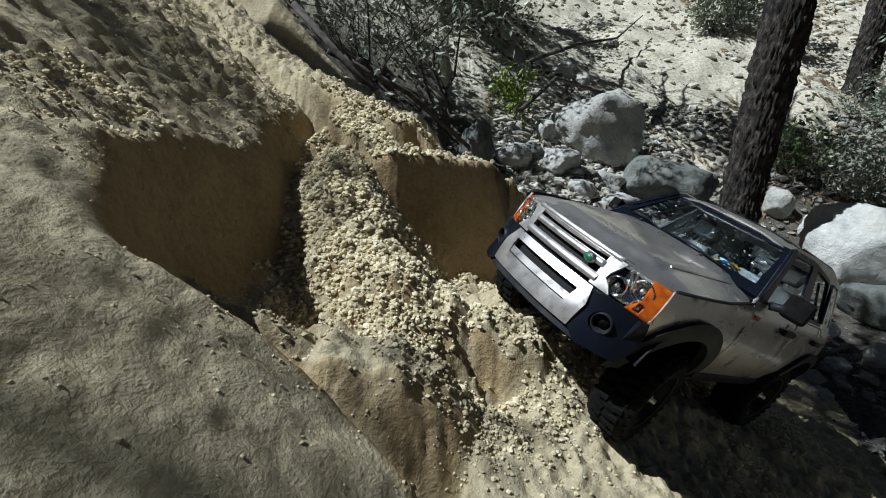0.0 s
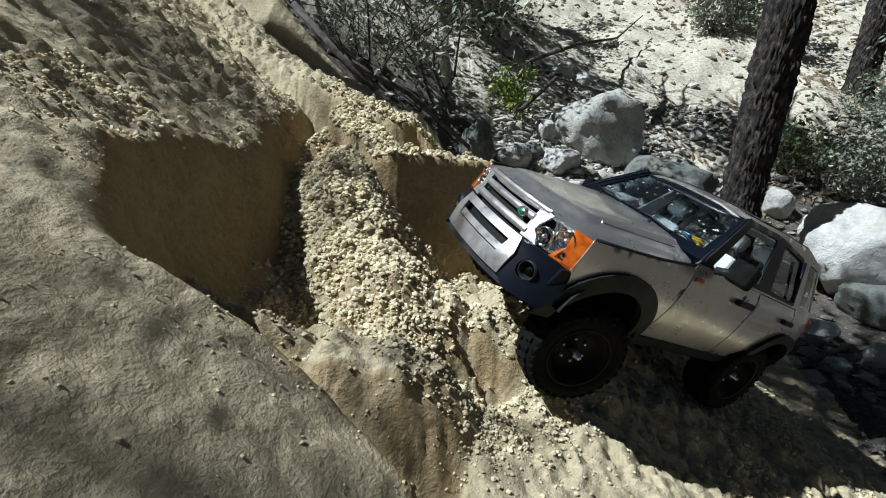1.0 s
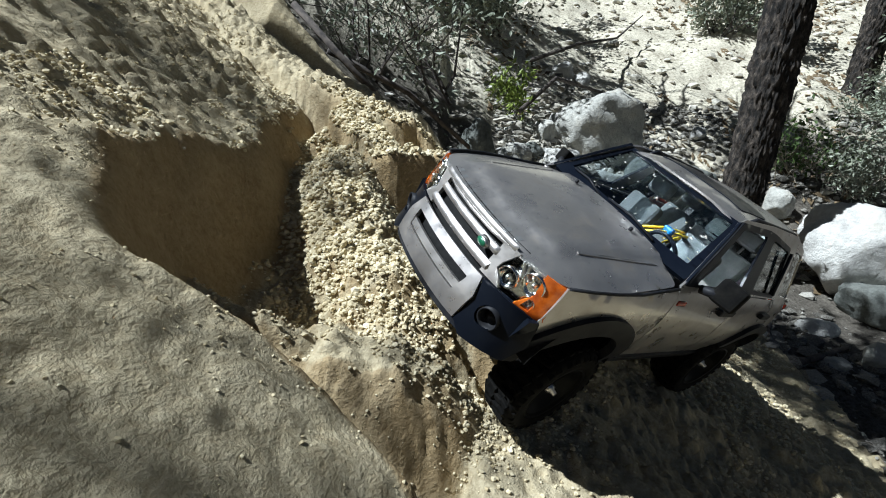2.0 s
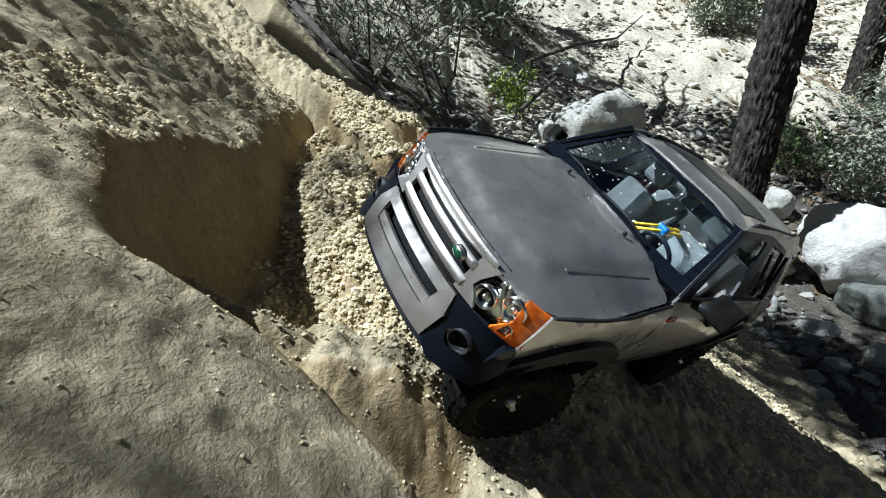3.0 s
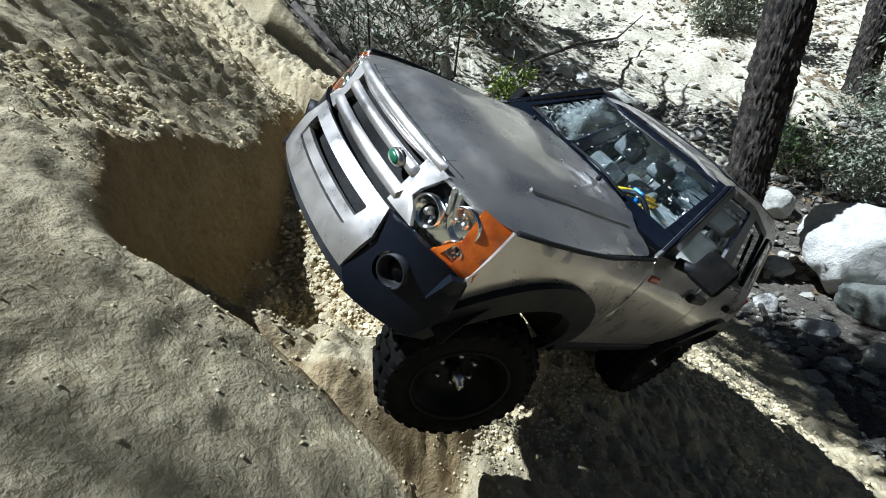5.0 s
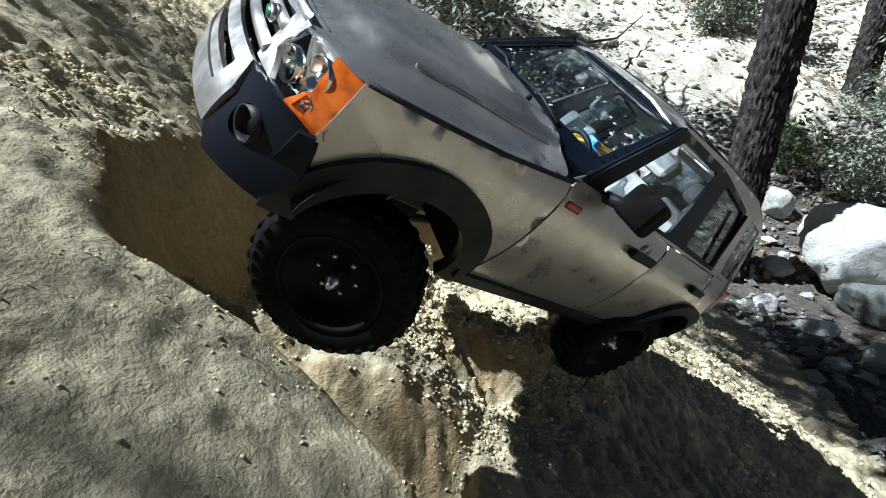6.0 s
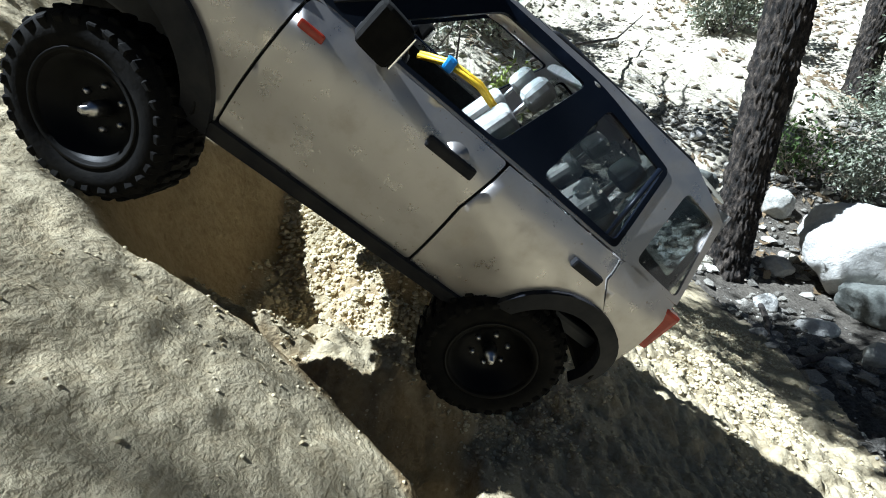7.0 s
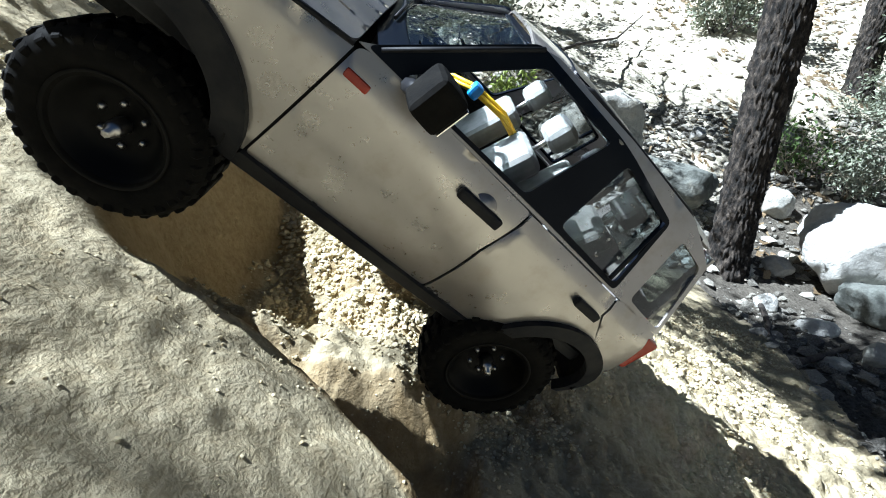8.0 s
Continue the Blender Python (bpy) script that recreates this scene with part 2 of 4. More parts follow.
YELLOW = simple("yellow_cable", (0.72, 0.46, 0.01), (0.78, 0.52, 0.02), 50, 0.45)
BLUE = simple("blue_plug", (0.02, 0.16, 0.42), (0.03, 0.2, 0.5), 50, 0.4)
BARS = simple("faded_lettering", (0.38, 0.38, 0.38), (0.48, 0.48, 0.47), 300, 0.38, 0.8)


def part(name, bm, mat, parent, label=""):
    me = bpy.data.meshes.new(name)
    bm.normal_update()
    bm.to_mesh(me)
    bm.free()
    me.materials.append(mat)
    ob = new(name, me)
    ob.parent = parent
    return tagged(ob, label)


def inside(poly, u, v):
    r, n = False, len(poly)
    for i in range(n):
        (a, b), (c, d) = poly[i], poly[i - 1]
        if (b > v) != (d > v) and u < (c - a) * (v - b) / (d - b) + a:
            r = not r
    return r


def dense(poly, step):
    out = []
    for i, a in enumerate(poly):
        b = poly[(i + 1) % len(poly)]
        n = max(1, int(math.hypot(b[0] - a[0], b[1] - a[1]) / step))
        out += [(a[0] + (b[0] - a[0]) * k / n, a[1] + (b[1] - a[1]) * k / n) for k in range(n)]
    return out


def arc(cx, cz, rx, rz, a0, a1, n=14):
    return [(cx + rx * math.cos(radians(a0 + (a1 - a0) * i / n)), cz + rz * math.sin(radians(a0 + (a1 - a0) * i / n))) for i in range(n + 1)]


def rounded(poly, r, n=4):
    """The outline with rounded corners."""
    out, m = [], len(poly)
    for i in range(m):
        p, a, b = Vector(poly[i]), Vector(poly[i - 1]), Vector(poly[(i + 1) % m])
        da, db = (a - p), (b - p)
        ra, rb = min(r, da.length * 0.45), min(r, db.length * 0.45)
        s, e = p + da.normalized() * ra, p + db.normalized() * rb
        for k in range(n + 1):
            t = k / n
            q = s * (1 - t) ** 2 + p * 2 * t * (1 - t) + e * t * t
            out.append((q.x, q.y))
    return out


def sheet(outline, holes, surf, outward, step=0.006, thick=0.0018):
    """A curved sheet with thickness: an outline in (u, v), cut by holes, laid on the surface surf(u, v)."""
    from mathutils.geometry import delaunay_2d_cdt
    loops = [dense(outline, step)] + [dense(h, step) for h in holes]
    pts, edges = [], []
    for lp in loops:
        k = len(pts)
        pts += lp
        edges += [(k + i, k + (i + 1) % len(lp)) for i in range(len(lp))]
    us, vs = [p[0] for p in loops[0]], [p[1] for p in loops[0]]
    border = np.array(pts)
    for u in np.arange(min(us) + step / 2, max(us), step):
        for v in np.arange(min(vs) + step / 2, max(vs), step):
            if inside(loops[0], u, v) and not any(inside(h, u, v) for h in loops[1:]) and np.min(np.hypot(border[:, 0] - u, border[:, 1] - v)) > step * 0.45:
                pts.append((u, v))
    vs2, _, tris = delaunay_2d_cdt([Vector(p) for p in pts], edges, [], 0, 1e-7)[:3]
    bm = bmesh.new()
    e, top, low = 1e-4, [], []
    for p in vs2:
        a = Vector(surf(p.x, p.y))
        n = (Vector(surf(p.x + e, p.y)) - a).cross(Vector(surf(p.x, p.y + e)) - a)
        n = n.normalized() if n.length > 1e-16 else Vector(outward)
        if n.dot(outward) < 0:
            n = -n
        top.append(bm.verts.new(a))
        low.append(bm.verts.new(a - n * thick))
    count = {}
    for t in tris:
        cu, cv = sum(vs2[i].x for i in t) / 3, sum(vs2[i].y for i in t) / 3
        if not inside(loops[0], cu, cv) or any(inside(h, cu, cv) for h in loops[1:]):
            continue
        a, b, c = (top[i].co for i in t)
        t = list(t) if (b - a).cross(c - a).dot(outward) > 0 else list(t)[::-1]
        bm.faces.new([top[i] for i in t]).smooth = True
        bm.faces.new([low[i] for i in t[::-1]]).smooth = True
        for i in range(3):
            count[(t[i], t[(i + 1) % 3])] = 1
    for i, j in count:
        if (j, i) not in count:
            f = bm.faces.new([top[j], top[i], low[i], low[j]])
            for ed in f.edges:
                ed.smooth = False
    for v in [v for v in bm.verts if not v.link_faces]:
        bm.verts.remove(v)
    return bm


def block(bm, x0, x1, y0, y1, z0, z1, r=0.002, seg=2, m=None):
    """A box with rounded edges, added to bm."""
    b = bmesh.new()
    bmesh.ops.create_cube(b, size=1, matrix=Matrix.Translation(((x0 + x1) / 2, (y0 + y1) / 2, (z0 + z1) / 2)) @ Matrix.Diagonal((x1 - x0, y1 - y0, z1 - z0, 1)))
    if r:
        bmesh.ops.bevel(b, geom=b.edges[:], offset=r, segments=seg, affect="EDGES", profile=0.6)
    if m:
        bmesh.ops.transform(b, matrix=m, verts=b.verts)
    me = bpy.data.meshes.new("tmp")
    b.to_mesh(me)
    b.free()
    bm.from_mesh(me)
    bpy.data.meshes.remove(me)
    return bm


def tube(path, r, n=8, caps=True):
    """A bent rod along a path; r is one radius or one for each point."""
    bm, rings = bmesh.new(), []
    path = [Vector(p) for p in path]
    for i, p in enumerate(path):
        d = (path[min(i + 1, len(path) - 1)] - path[max(i - 1, 0)]).normalized()
        side = d.cross(Vector((0.13, 0.31, 0.94))).normalized()
        up = side.cross(d)
        rr = r[i] if isinstance(r, (list, tuple)) else r
        rings.append([bm.verts.new(p + (side * math.cos(a) + up * math.sin(a)) * rr) for a in (2 * math.pi * k / n for k in range(n))])
    for a, b in zip(rings, rings[1:]):
        for k in range(n):
            bm.faces.new((a[k], a[(k + 1) % n], b[(k + 1) % n], b[k])).smooth = True
    if caps:
        bm.faces.new(rings[0][::-1])
        bm.faces.new(rings[-1])
    bmesh.ops.recalc_face_normals(bm, faces=bm.faces[:])
    return bm


def lathe(profile, n=40, axis="Y"):
    """Turns a profile of (radius, place along the axis)."""
    bm, rings = bmesh.new(), []
    for r, h in profile:
        ring = []
        for k in range(n):
            a = 2 * math.pi * k / n
            ring.append(bm.verts.new((r * math.cos(a), h, r * math.sin(a)) if axis == "Y" else (h, r * math.cos(a), r * math.sin(a))))
        rings.append(ring)
    for a, b in zip(rings, rings[1:]):
        for k in range(n):
            bm.faces.new((a[k], a[(k + 1) % n], b[(k + 1) % n], b[k])).smooth = True
    for r in (rings[0], rings[-1]):
        bm.faces.new(r)
    bmesh.ops.recalc_face_normals(bm, faces=bm.faces[:])
    return bm


# surfaces of the car's shell
def flank(x, z):
    y = 0.0965 - 4.5 * (z - 0.085) ** 2 if z < 0.112 else 0.0922 - 0.43 * (z - 0.112) - 1.2 * max(0, z - 0.165) ** 1.5
    if x > 0.13:
        y -= 2 * (x - 0.13) ** 2
    if x < -0.15:
        y -= 9 * (x + 0.15) ** 2
    return y


def nose(y, z):
    a = abs(y)
    low = min(1.0, max(0.0, (0.079 - z) / 0.006))
    return 0.2310 - 0.25 * (z - 0.06) - 1.7 * a * a - (a / 0.0864) ** 6 * 0.014 - low * (a / 0.085) ** 3 * 0.004


def hood(x, y):
    a = min(1.0, abs(y) / 0.088)
    t = max(0.0, (x - 0.170) / 0.050)
    d = min(0.2050 - 3.4 * y * y - x, 0.0635 + 0.05 * (0.16 - x) - abs(y))
    u = min(1.0, max(0.0, d / 0.009))
    return 0.1115 + (0.215 - x) * 0.115 - 0.010 * a ** 3.2 - 0.0090 * t * t + 0.0026 * u * u * (3 - 2 * u)


def lid(x, y):
    return 0.1815 - 0.010 * (abs(y) / 0.066) ** 4 - 0.0055 * max(0.0, (x + 0.03) / 0.045) ** 1.6 - 0.004 * max(0.0, (-0.13 - x) / 0.05) ** 2


def on_left(off=0.0):
    return lambda x, z: (x, flank(x, z) + off, z)


def on_right(off=0.0):
    return lambda x, z: (x, -flank(x, z) - off, z)


def on_nose(off=0.0):
    return lambda y, z: (nose(y, z) + off, y, z)


def on_hood(off=0.0):
    return lambda x, y: (x, y, hood(x, y) + off)


def on_screen(off=0.0):
    def f(y, t):
        x = 0.0745 - 0.058 * t - 1.3 * y * y
        return (x + off * 0.6, y, 0.1265 + 0.0455 * t + off * 0.75)
    return f


def on_tail(off=0.0):
    return lambda y, z: (-0.181 + 1.5 * y * y + 0.10 * max(0, z - 0.115) - off, y, z)


ARCH_F, ARCH_R = (0.147, 0.036, 0.0565, 0.0555), (-0.131, 0.042, 0.0440, 0.0465)


def car_body(car):
    L, R = (0, 1, 0), (0, -1, 0)
    for surf, out in ((on_left, L), (on_right, R)):
        # wing, with the wheel opening and the corner behind the lamp
        wing = [(0.0885, 0.040), (0.0795, 0.1165), (0.157, 0.1085), (0.1975, 0.1042), (0.2025, 0.0765), (0.1985, 0.062)]
        wing += arc(*ARCH_F[:2], 0.0535, 0.0525, 28, 178, 16)
        wg = part("wing", sheet(wing, [], surf(), out), PAINT, car)
        seam = [(x, surf(0.0002)(x, z)[1], z) for x, z in ((0.0800, 0.1172), (0.105, 0.1142), (0.130, 0.1116), (0.157, 0.1092), (0.178, 0.1070), (0.1965, 0.1050))]
        part("seam", tube(seam, 0.0013, 6), TRIM, wg, "dark gap beside the bonnet")
        front_door = [(0.0870, 0.040), (0.0778, 0.1178), (0.071, 0.1195), (-0.0392, 0.1175), (-0.0330, 0.085), (-0.0330, 0.040)]
        d = part("front_door", sheet(rounded(front_door, 0.003), [], surf(), out), PAINT, car)
        h = bmesh.new()
        s = 1 if out[1] > 0 else -1
        block(h, -0.0285, 0.0005, s * 0.0955, s * 0.1005, 0.1000, 0.1062, 0.0015)
        part("door_handle", h, TRIM, d, "black plastic door handle")
        cup = lathe([(0.0001, 0), (0.007, 0.0), (0.0078, 0.0007), (0.0001, 0.0012)], 20)
        bmesh.ops.transform(cup, matrix=pose(-0.0155, s * 0.0936, 0.1035, 0 if s > 0 else 180, 0, 0), verts=cup.verts)
        part("handle_recess", cup, PAINT, d)
        mk = bmesh.new()
        block(mk, 0.0632, 0.0762, s * 0.0932, s * 0.0958, 0.1050, 0.1095, 0.0012)
        part("side_marker", mk, RED, d, "small red-orange side marker lamp")
        rear_door = [(-0.0348, 0.040), (-0.0348, 0.085), (-0.0410, 0.1172), (-0.1222, 0.1165), (-0.1228, 0.104)]
        rear_door += arc(*ARCH_R[:2], 0.0435, 0.0455, 100, 5, 12) + [(-0.086, 0.040)]
        d = part("rear_door", sheet(rear_door, [], surf(), out), PAINT, car)
        h = bmesh.new()
        block(h, -0.1200, -0.0995, s * 0.0955, s * 0.1005, 0.0985, 0.1042, 0.0015)
        part("door_handle", h, TRIM, d, "black plastic door handle")
        quarter = [(-0.1245, 0.1045), (-0.1240, 0.1165), (-0.131, 0.1190), (-0.1705, 0.1160), (-0.173, 0.085), (-0.172, 0.052), (-0.1685, 0.0505)]
        quarter += [(-0.131 - 0.0425 * math.cos(radians(a)), 0.042 + 0.0455 * math.sin(radians(a))) for a in (12, 24, 36, 48, 60, 72, 80)]
        part("quarter_panel", sheet(quarter, [], surf(), out), PAINT, car)
        # the upper side: pillars and window frames
        upper = [(0.0790, 0.1192), (0.0720, 0.1235), (0.0175, 0.1722), (0.004, 0.1762), (-0.060, 0.1790), (-0.130, 0.1785), (-0.1640, 0.1660), (-0.1730, 0.1165), (-0.125, 0.1175), (-0.0400, 0.1182)]
        fwin = rounded([(0.0640, 0.1215), (0.0090, 0.1700), (-0.0500, 0.1712), (-0.0300, 0.1212)], 0.004)
        rwin = rounded([(-0.0555, 0.1212), (-0.0655, 0.1705), (-0.1140, 0.1650), (-0.1150, 0.1200)], 0.004)
        qwin = rounded([(-0.1310, 0.1215), (-0.1325, 0.1655), (-0.1590, 0.1625), (-0.1680, 0.1195)], 0.004)
        up = part("side_frame", sheet(upper, [fwin, rwin, qwin], surf(), out, 0.006), PAINT, car)
        inset = surf(-0.0012)
        rubber = rounded([(0.0760, 0.1203), (0.0165, 0.1738), (-0.0520, 0.1752), (-0.0665, 0.1740), (-0.1152, 0.1668), (-0.1162, 0.1190), (-0.05, 0.1202)], 0.004)
        part("window_surround", sheet(rubber, [rounded([(0.0560, 0.1222), (0.0065, 0.1690), (-0.0485, 0.1700), (-0.0290, 0.1225)], 0.004), rounded([(-0.0580, 0.1235), (-0.0660, 0.1690), (-0.1120, 0.1635), (-0.1130, 0.1220)], 0.004)], surf(0.0007), out, 0.006, 0.0022), PILLAR, up, "dark blue-black window surround")
        for nm, w in (("rear_pane", rwin), ("quarter_pane", qwin)):
            g = part(nm, sheet(w, [], inset, out, 0.008, 0.0008), SMOKED, up, "dusty smoked plastic pane")
            g.visible_shadow = False
        bar = tube([(-0.1060, s * 0.0905, 0.1225), (-0.1075, s * 0.075, 0.1640)], 0.0016, 6)
        part("window_bar", bar, PILLAR, up)
        # wheel-arch flares
        for cx, cz, rx, rz, a0, a1 in ((*ARCH_F, -8, 186), (*ARCH_R, -2, 190)):
            outer = arc(cx, cz, rx + 0.001, rz + 0.001, a0, a1, 22)
            w = 0.0145 if cx > 0 else 0.0095
            inner = arc(cx, cz, rx - w, rz - w, a1, a0, 22)
            part("arch_flare", sheet(outer + inner, [], surf(0.0042), out, 0.005, 0.007), TRIM, car, "dusty black plastic wheel-arch flare")
        # sill
        sill = [(0.094, 0.0285), (0.0885, 0.0392), (-0.086, 0.0392), (-0.093, 0.0300)]
        part("sill", sheet(sill, [], surf(0.0028), out, 0.006, 0.007), TRIM, car, "scuffed black plastic sill")
        # liner behind the door gaps, and the bumper's wrap towards the wheel
        part("door_liner", sheet([(0.093, 0.041), (0.086, 0.115), (-0.1215, 0.1145), (-0.121, 0.0890), (-0.088, 0.050), (-0.084, 0.041)], [], surf(-0.0026), out, 0.01, 0.001), SLOT, car)
        wrap = [(0.1985, 0.0600), (0.2020, 0.0755), (0.2085, 0.0740), (0.2110, 0.0560), (0.2060, 0.0380), (0.1960, 0.0340), (0.1975, 0.0470)]
        part("bumper_wrap", sheet(wrap, [], surf(0.0012), out, 0.005, 0.004), PILLAR, car)
        # liner of the front wheel well
        liner = lambda a, w, s=(1 if out[1] > 0 else -1): (0.147 + 0.0500 * math.cos(a), s * w, 0.036 + 0.0500 * math.sin(a))
        part("wheel_liner", sheet([(0.15, 0.030), (3.1, 0.030), (3.1, 0.0935), (0.15, 0.0935)], [], liner, (0, 0, 1), 0.02, 0.001), SLOT, car)
        liner = lambda a, w, s=(1 if out[1] > 0 else -1): (-0.131 + 0.0400 * math.cos(a), s * w, 0.042 + 0.0420 * math.sin(a))
        part("wheel_liner", sheet([(0.1, 0.030), (3.0, 0.030), (3.0, 0.0925), (0.1, 0.0925)], [], liner, (0, 0, 1), 0.02, 0.001), SLOT, car)
        part("wheel_well", sheet(arc(0.147, 0.036, 0.050, 0.050, -15, 190, 16), [], lambda x, z, s=(1 if out[1] > 0 else -1): (x, s * 0.031, z), out, 0.012, 0.001), SLOT, car)
        part("wheel_well", sheet(arc(-0.131, 0.042, 0.040, 0.042, -10, 190, 16), [], lambda x, z, s=(1 if out[1] > 0 else -1): (x, s * 0.032, z), out, 0.012, 0.001), SLOT, car)
    # bonnet, with a raised middle and the folded nose lip
    bon = [(0.0800, -0.0870), (0.076, 0.0), (0.0800, 0.0870), (0.150, 0.0915), (0.1925, 0.0845), (0.2080, 0.072), (0.2165, 0.050), (0.2215, 0.025), (0.2225, 0.0), (0.2215, -0.025), (0.2165, -0.050), (0.2080, -0.072), (0.1925, -0.0845), (0.150, -0.0915)]
    b = part("bonnet", sheet(rounded(bon, 0.006), [], on_hood(), (0, 0, 1), 0.0042), PAINT, car, "silver-grey bonnet with dust and white scuffs")
    for s in (-1, 1):
        crease = sheet([(0.090, s * 0.0675), (0.172, s * 0.0585), (0.172, s * 0.0600), (0.090, s * 0.0692)][::s], [], on_hood(0.0008), (0, 0, 1), 0.008, 0.002)
        part("crease", crease, PAINT, b)
        nz = lathe([(0.0001, 0.0012), (0.0012, 0.0010), (0.0016, 0.0), (0.0016, -0.002)], 10)
        bmesh.ops.transform(nz, matrix=pose(0.093, s * 0.035, hood(0.093, 0.035) + 0.003, 90, 0, 0), verts=nz.verts)
        part("washer_nozzle", nz, TRIM, b)
    # faded lettering along the bonnet's lip: plain bars
    for i, y in enumerate((-0.047, -0.037, -0.027, -0.017, 0.000, 0.010, 0.020, 0.030, 0.040)):
        x0 = 0.2165 - 3.4 * y * y
        part("letter_bar", sheet([(x0 - 0.0050, y - 0.0022), (x0 - 0.0050, y + 0.0022), (x0, y + 0.0022), (x0, y - 0.0022)], [], on_hood(0.00012), (0, 0, 1), 0.004, 0.0006), BARS, b, "faded pale bar of lettering")
    # cowl, windscreen with its frame, wipers
    cowl = [(-0.0840, -0.10), (0.0840, -0.10), (0.0840, 0.09), (-0.0840, 0.09)]
    part("cowl", sheet(cowl, [], on_screen(0.001), (0.6, 0, 0.75), 0.01, 0.004), PILLAR, car, "dark blue-black cowl panel")
    frame_o = [(-0.0830, 0.0), (0.0830, 0.0), (0.0665, 1.0), (-0.0665, 1.0)]
    glass_o = rounded([(-0.0740, 0.10), (0.0740, 0.10), (0.0605, 0.945), (-0.0605, 0.945)], 0.006)

    def screen(y, t):
        return on_screen()(y, t)
    sf = part("screen_frame", sheet([(a * 1.0, b) for a, b in frame_o], [glass_o], screen, (0.6, 0, 0.75), 0.010, 0.003), PILLAR, car, "dark blue-black windscreen frame")
    g = part("windscreen", sheet(glass_o, [], on_screen(-0.0008), (0.6, 0, 0.75), 0.012, 0.0008), GLASS, car, "clear plastic windscreen with dust specks")
    g.visible_shadow = False
    for y0, y1 in ((0.045, -0.012), (-0.02, -0.066)):
        w = tube([on_screen(0.003)(y0, 0.02), on_screen(0.0035)((y0 + y1) / 2, 0.09), on_screen(0.003)(y1, 0.07)], 0.0011, 6)
        part("wiper", w, TRIM, car)
    # roof
    roof = [(0.0135, -0.0625), (0.0185, -0.03), (0.0195, 0.0), (0.0185, 0.03), (0.0135, 0.0625), (-0.06, 0.0650), (-0.13, 0.0640), (-0.1625, 0.058), (-0.168, 0.0), (-0.1625, -0.058), (-0.13, -0.0640), (-0.06, -0.0650)]
    r = part("roof", sheet(rounded(roof, 0.006), [], lambda x, y: (x, y, lid(x, y)), (0, 0, 1)), PAINT, car, "silver-grey roof with dark panels and rails")
    part("roof_glass", sheet(rounded([(-0.012, -0.048), (-0.012, 0.048), (-0.068, 0.050), (-0.068, -0.050)], 0.006), [], lambda x, y: (x, y, lid(x, y) + 0.0008), (0, 0, 1), 0.008, 0.002), PILLAR, r, "dark tinted roof panel")
    for s in (-1, 1):
        part("roof_rail", tube([(x, s * 0.0595, lid(x, 0.0595) + (0.0035 if -0.135 < x < -0.02 else -0.001)) for x in (-0.012, -0.022, -0.05, -0.09, -0.125, -0.14, -0.148)], 0.0018, 6), TRIM, r, "black roof rail")
        part("drip_rail", tube([(0.070, s * flank(0.07, 0.1225), 0.1228), (0.040, s * (flank(0.04, 0.149) + 0.0008), 0.1500), (0.0135, s * 0.0665, 0.1735)], 0.0013, 6), TRIM, r)
    # tail
    tail = [(-0.070, 0.046), (0.070, 0.046), (0.075, 0.085), (0.072, 0.115), (0.060, 0.172), (-0.060, 0.172), (-0.072, 0.115), (-0.075, 0.085)]
    tw = rounded([(-0.060, 0.122), (0.060, 0.122), (0.052, 0.165), (-0.052, 0.165)], 0.005)
    t = part("tailgate", sheet(tail, [tw], on_tail(), (-1, 0, 0)), PAINT, car)
    g = part("rear_window", sheet(tw, [], on_tail(-0.001), (-1, 0, 0), 0.01, 0.0008), GLASS, t)
    g.visible_shadow = False
    for s in (-1, 1):
        tl = bmesh.new()
        block(tl, -0.1800, -0.1665, s * 0.0750, s * 0.0905, 0.084, 0.113, 0.003)
        part("tail_lamp", tl, RED, car, "red tail lamp")
    rb = bmesh.new()
    block(rb, -0.1845, -0.1690, -0.080, 0.080, 0.040, 0.056, 0.004)
    part("rear_bumper", rb, TRIM, car)


def car_front(car):
    F = (1, 0, 0)
    # grille: a dark backing, three silver bars, side plates
    g = part("grille", sheet([(-0.056, 0.072), (0.056, 0.072), (0.054, 0.1055), (-0.054, 0.1055)], [], on_nose(-0.006), F, 0.008, 0.002), SLOT, car, "dark grille with silver bars")
    for z0, z1, w in ((0.1020, 0.1062, 0.0500), (0.0912, 0.0972, 0.0415), (0.0795, 0.0862, 0.0430)):
        bm = sheet([(-w, z0), (w, z0), (w, z1), (-w, z1)], [], lambda y, z, z0=z0, z1=z1: (nose(y, z) + 0.0025 - 0.0022 * ((z - (z0 + z1) / 2) / ((z1 - z0) / 2)) ** 2, y, z), F, 0.003, 0.004)
        part("grille_bar", bm, PAINT, g, "silver grille bar")
    for s in (-1, 1):
        plate = [(s * 0.0400, 0.0775), (s * 0.0575, 0.0775), (s * 0.0530, 0.0835), (s * 0.0480, 0.0870), (s * 0.0485, 0.0915), (s * 0.0545, 0.1035), (s * 0.0400, 0.1035)]
        part("grille_plate", sheet(plate[::s], [], on_nose(0.0006), F, 0.004, 0.003), PAINT, g, "silver plate between grille and lamp")
    bd = lathe([(0.0001, 0.0026), (0.0035, 0.0022), (0.0052, 0.0010), (0.0055, -0.002), (0.0001, -0.002)], 20, "X")
    bmesh.ops.transform(bd, matrix=pose(nose(0.0285, 0.0925) + 0.002, 0.0285, 0.0925, 0, 14, 0) @ Matrix.Diagonal((1, 1.15, 0.72, 1)), verts=bd.verts)
    bd = part("badge", bd, STEEL, g)
    bm = lathe([(0.0001, 0.0030), (0.0030, 0.0026), (0.0042, 0.0016), (0.0042, 0.0)], 20, "X")
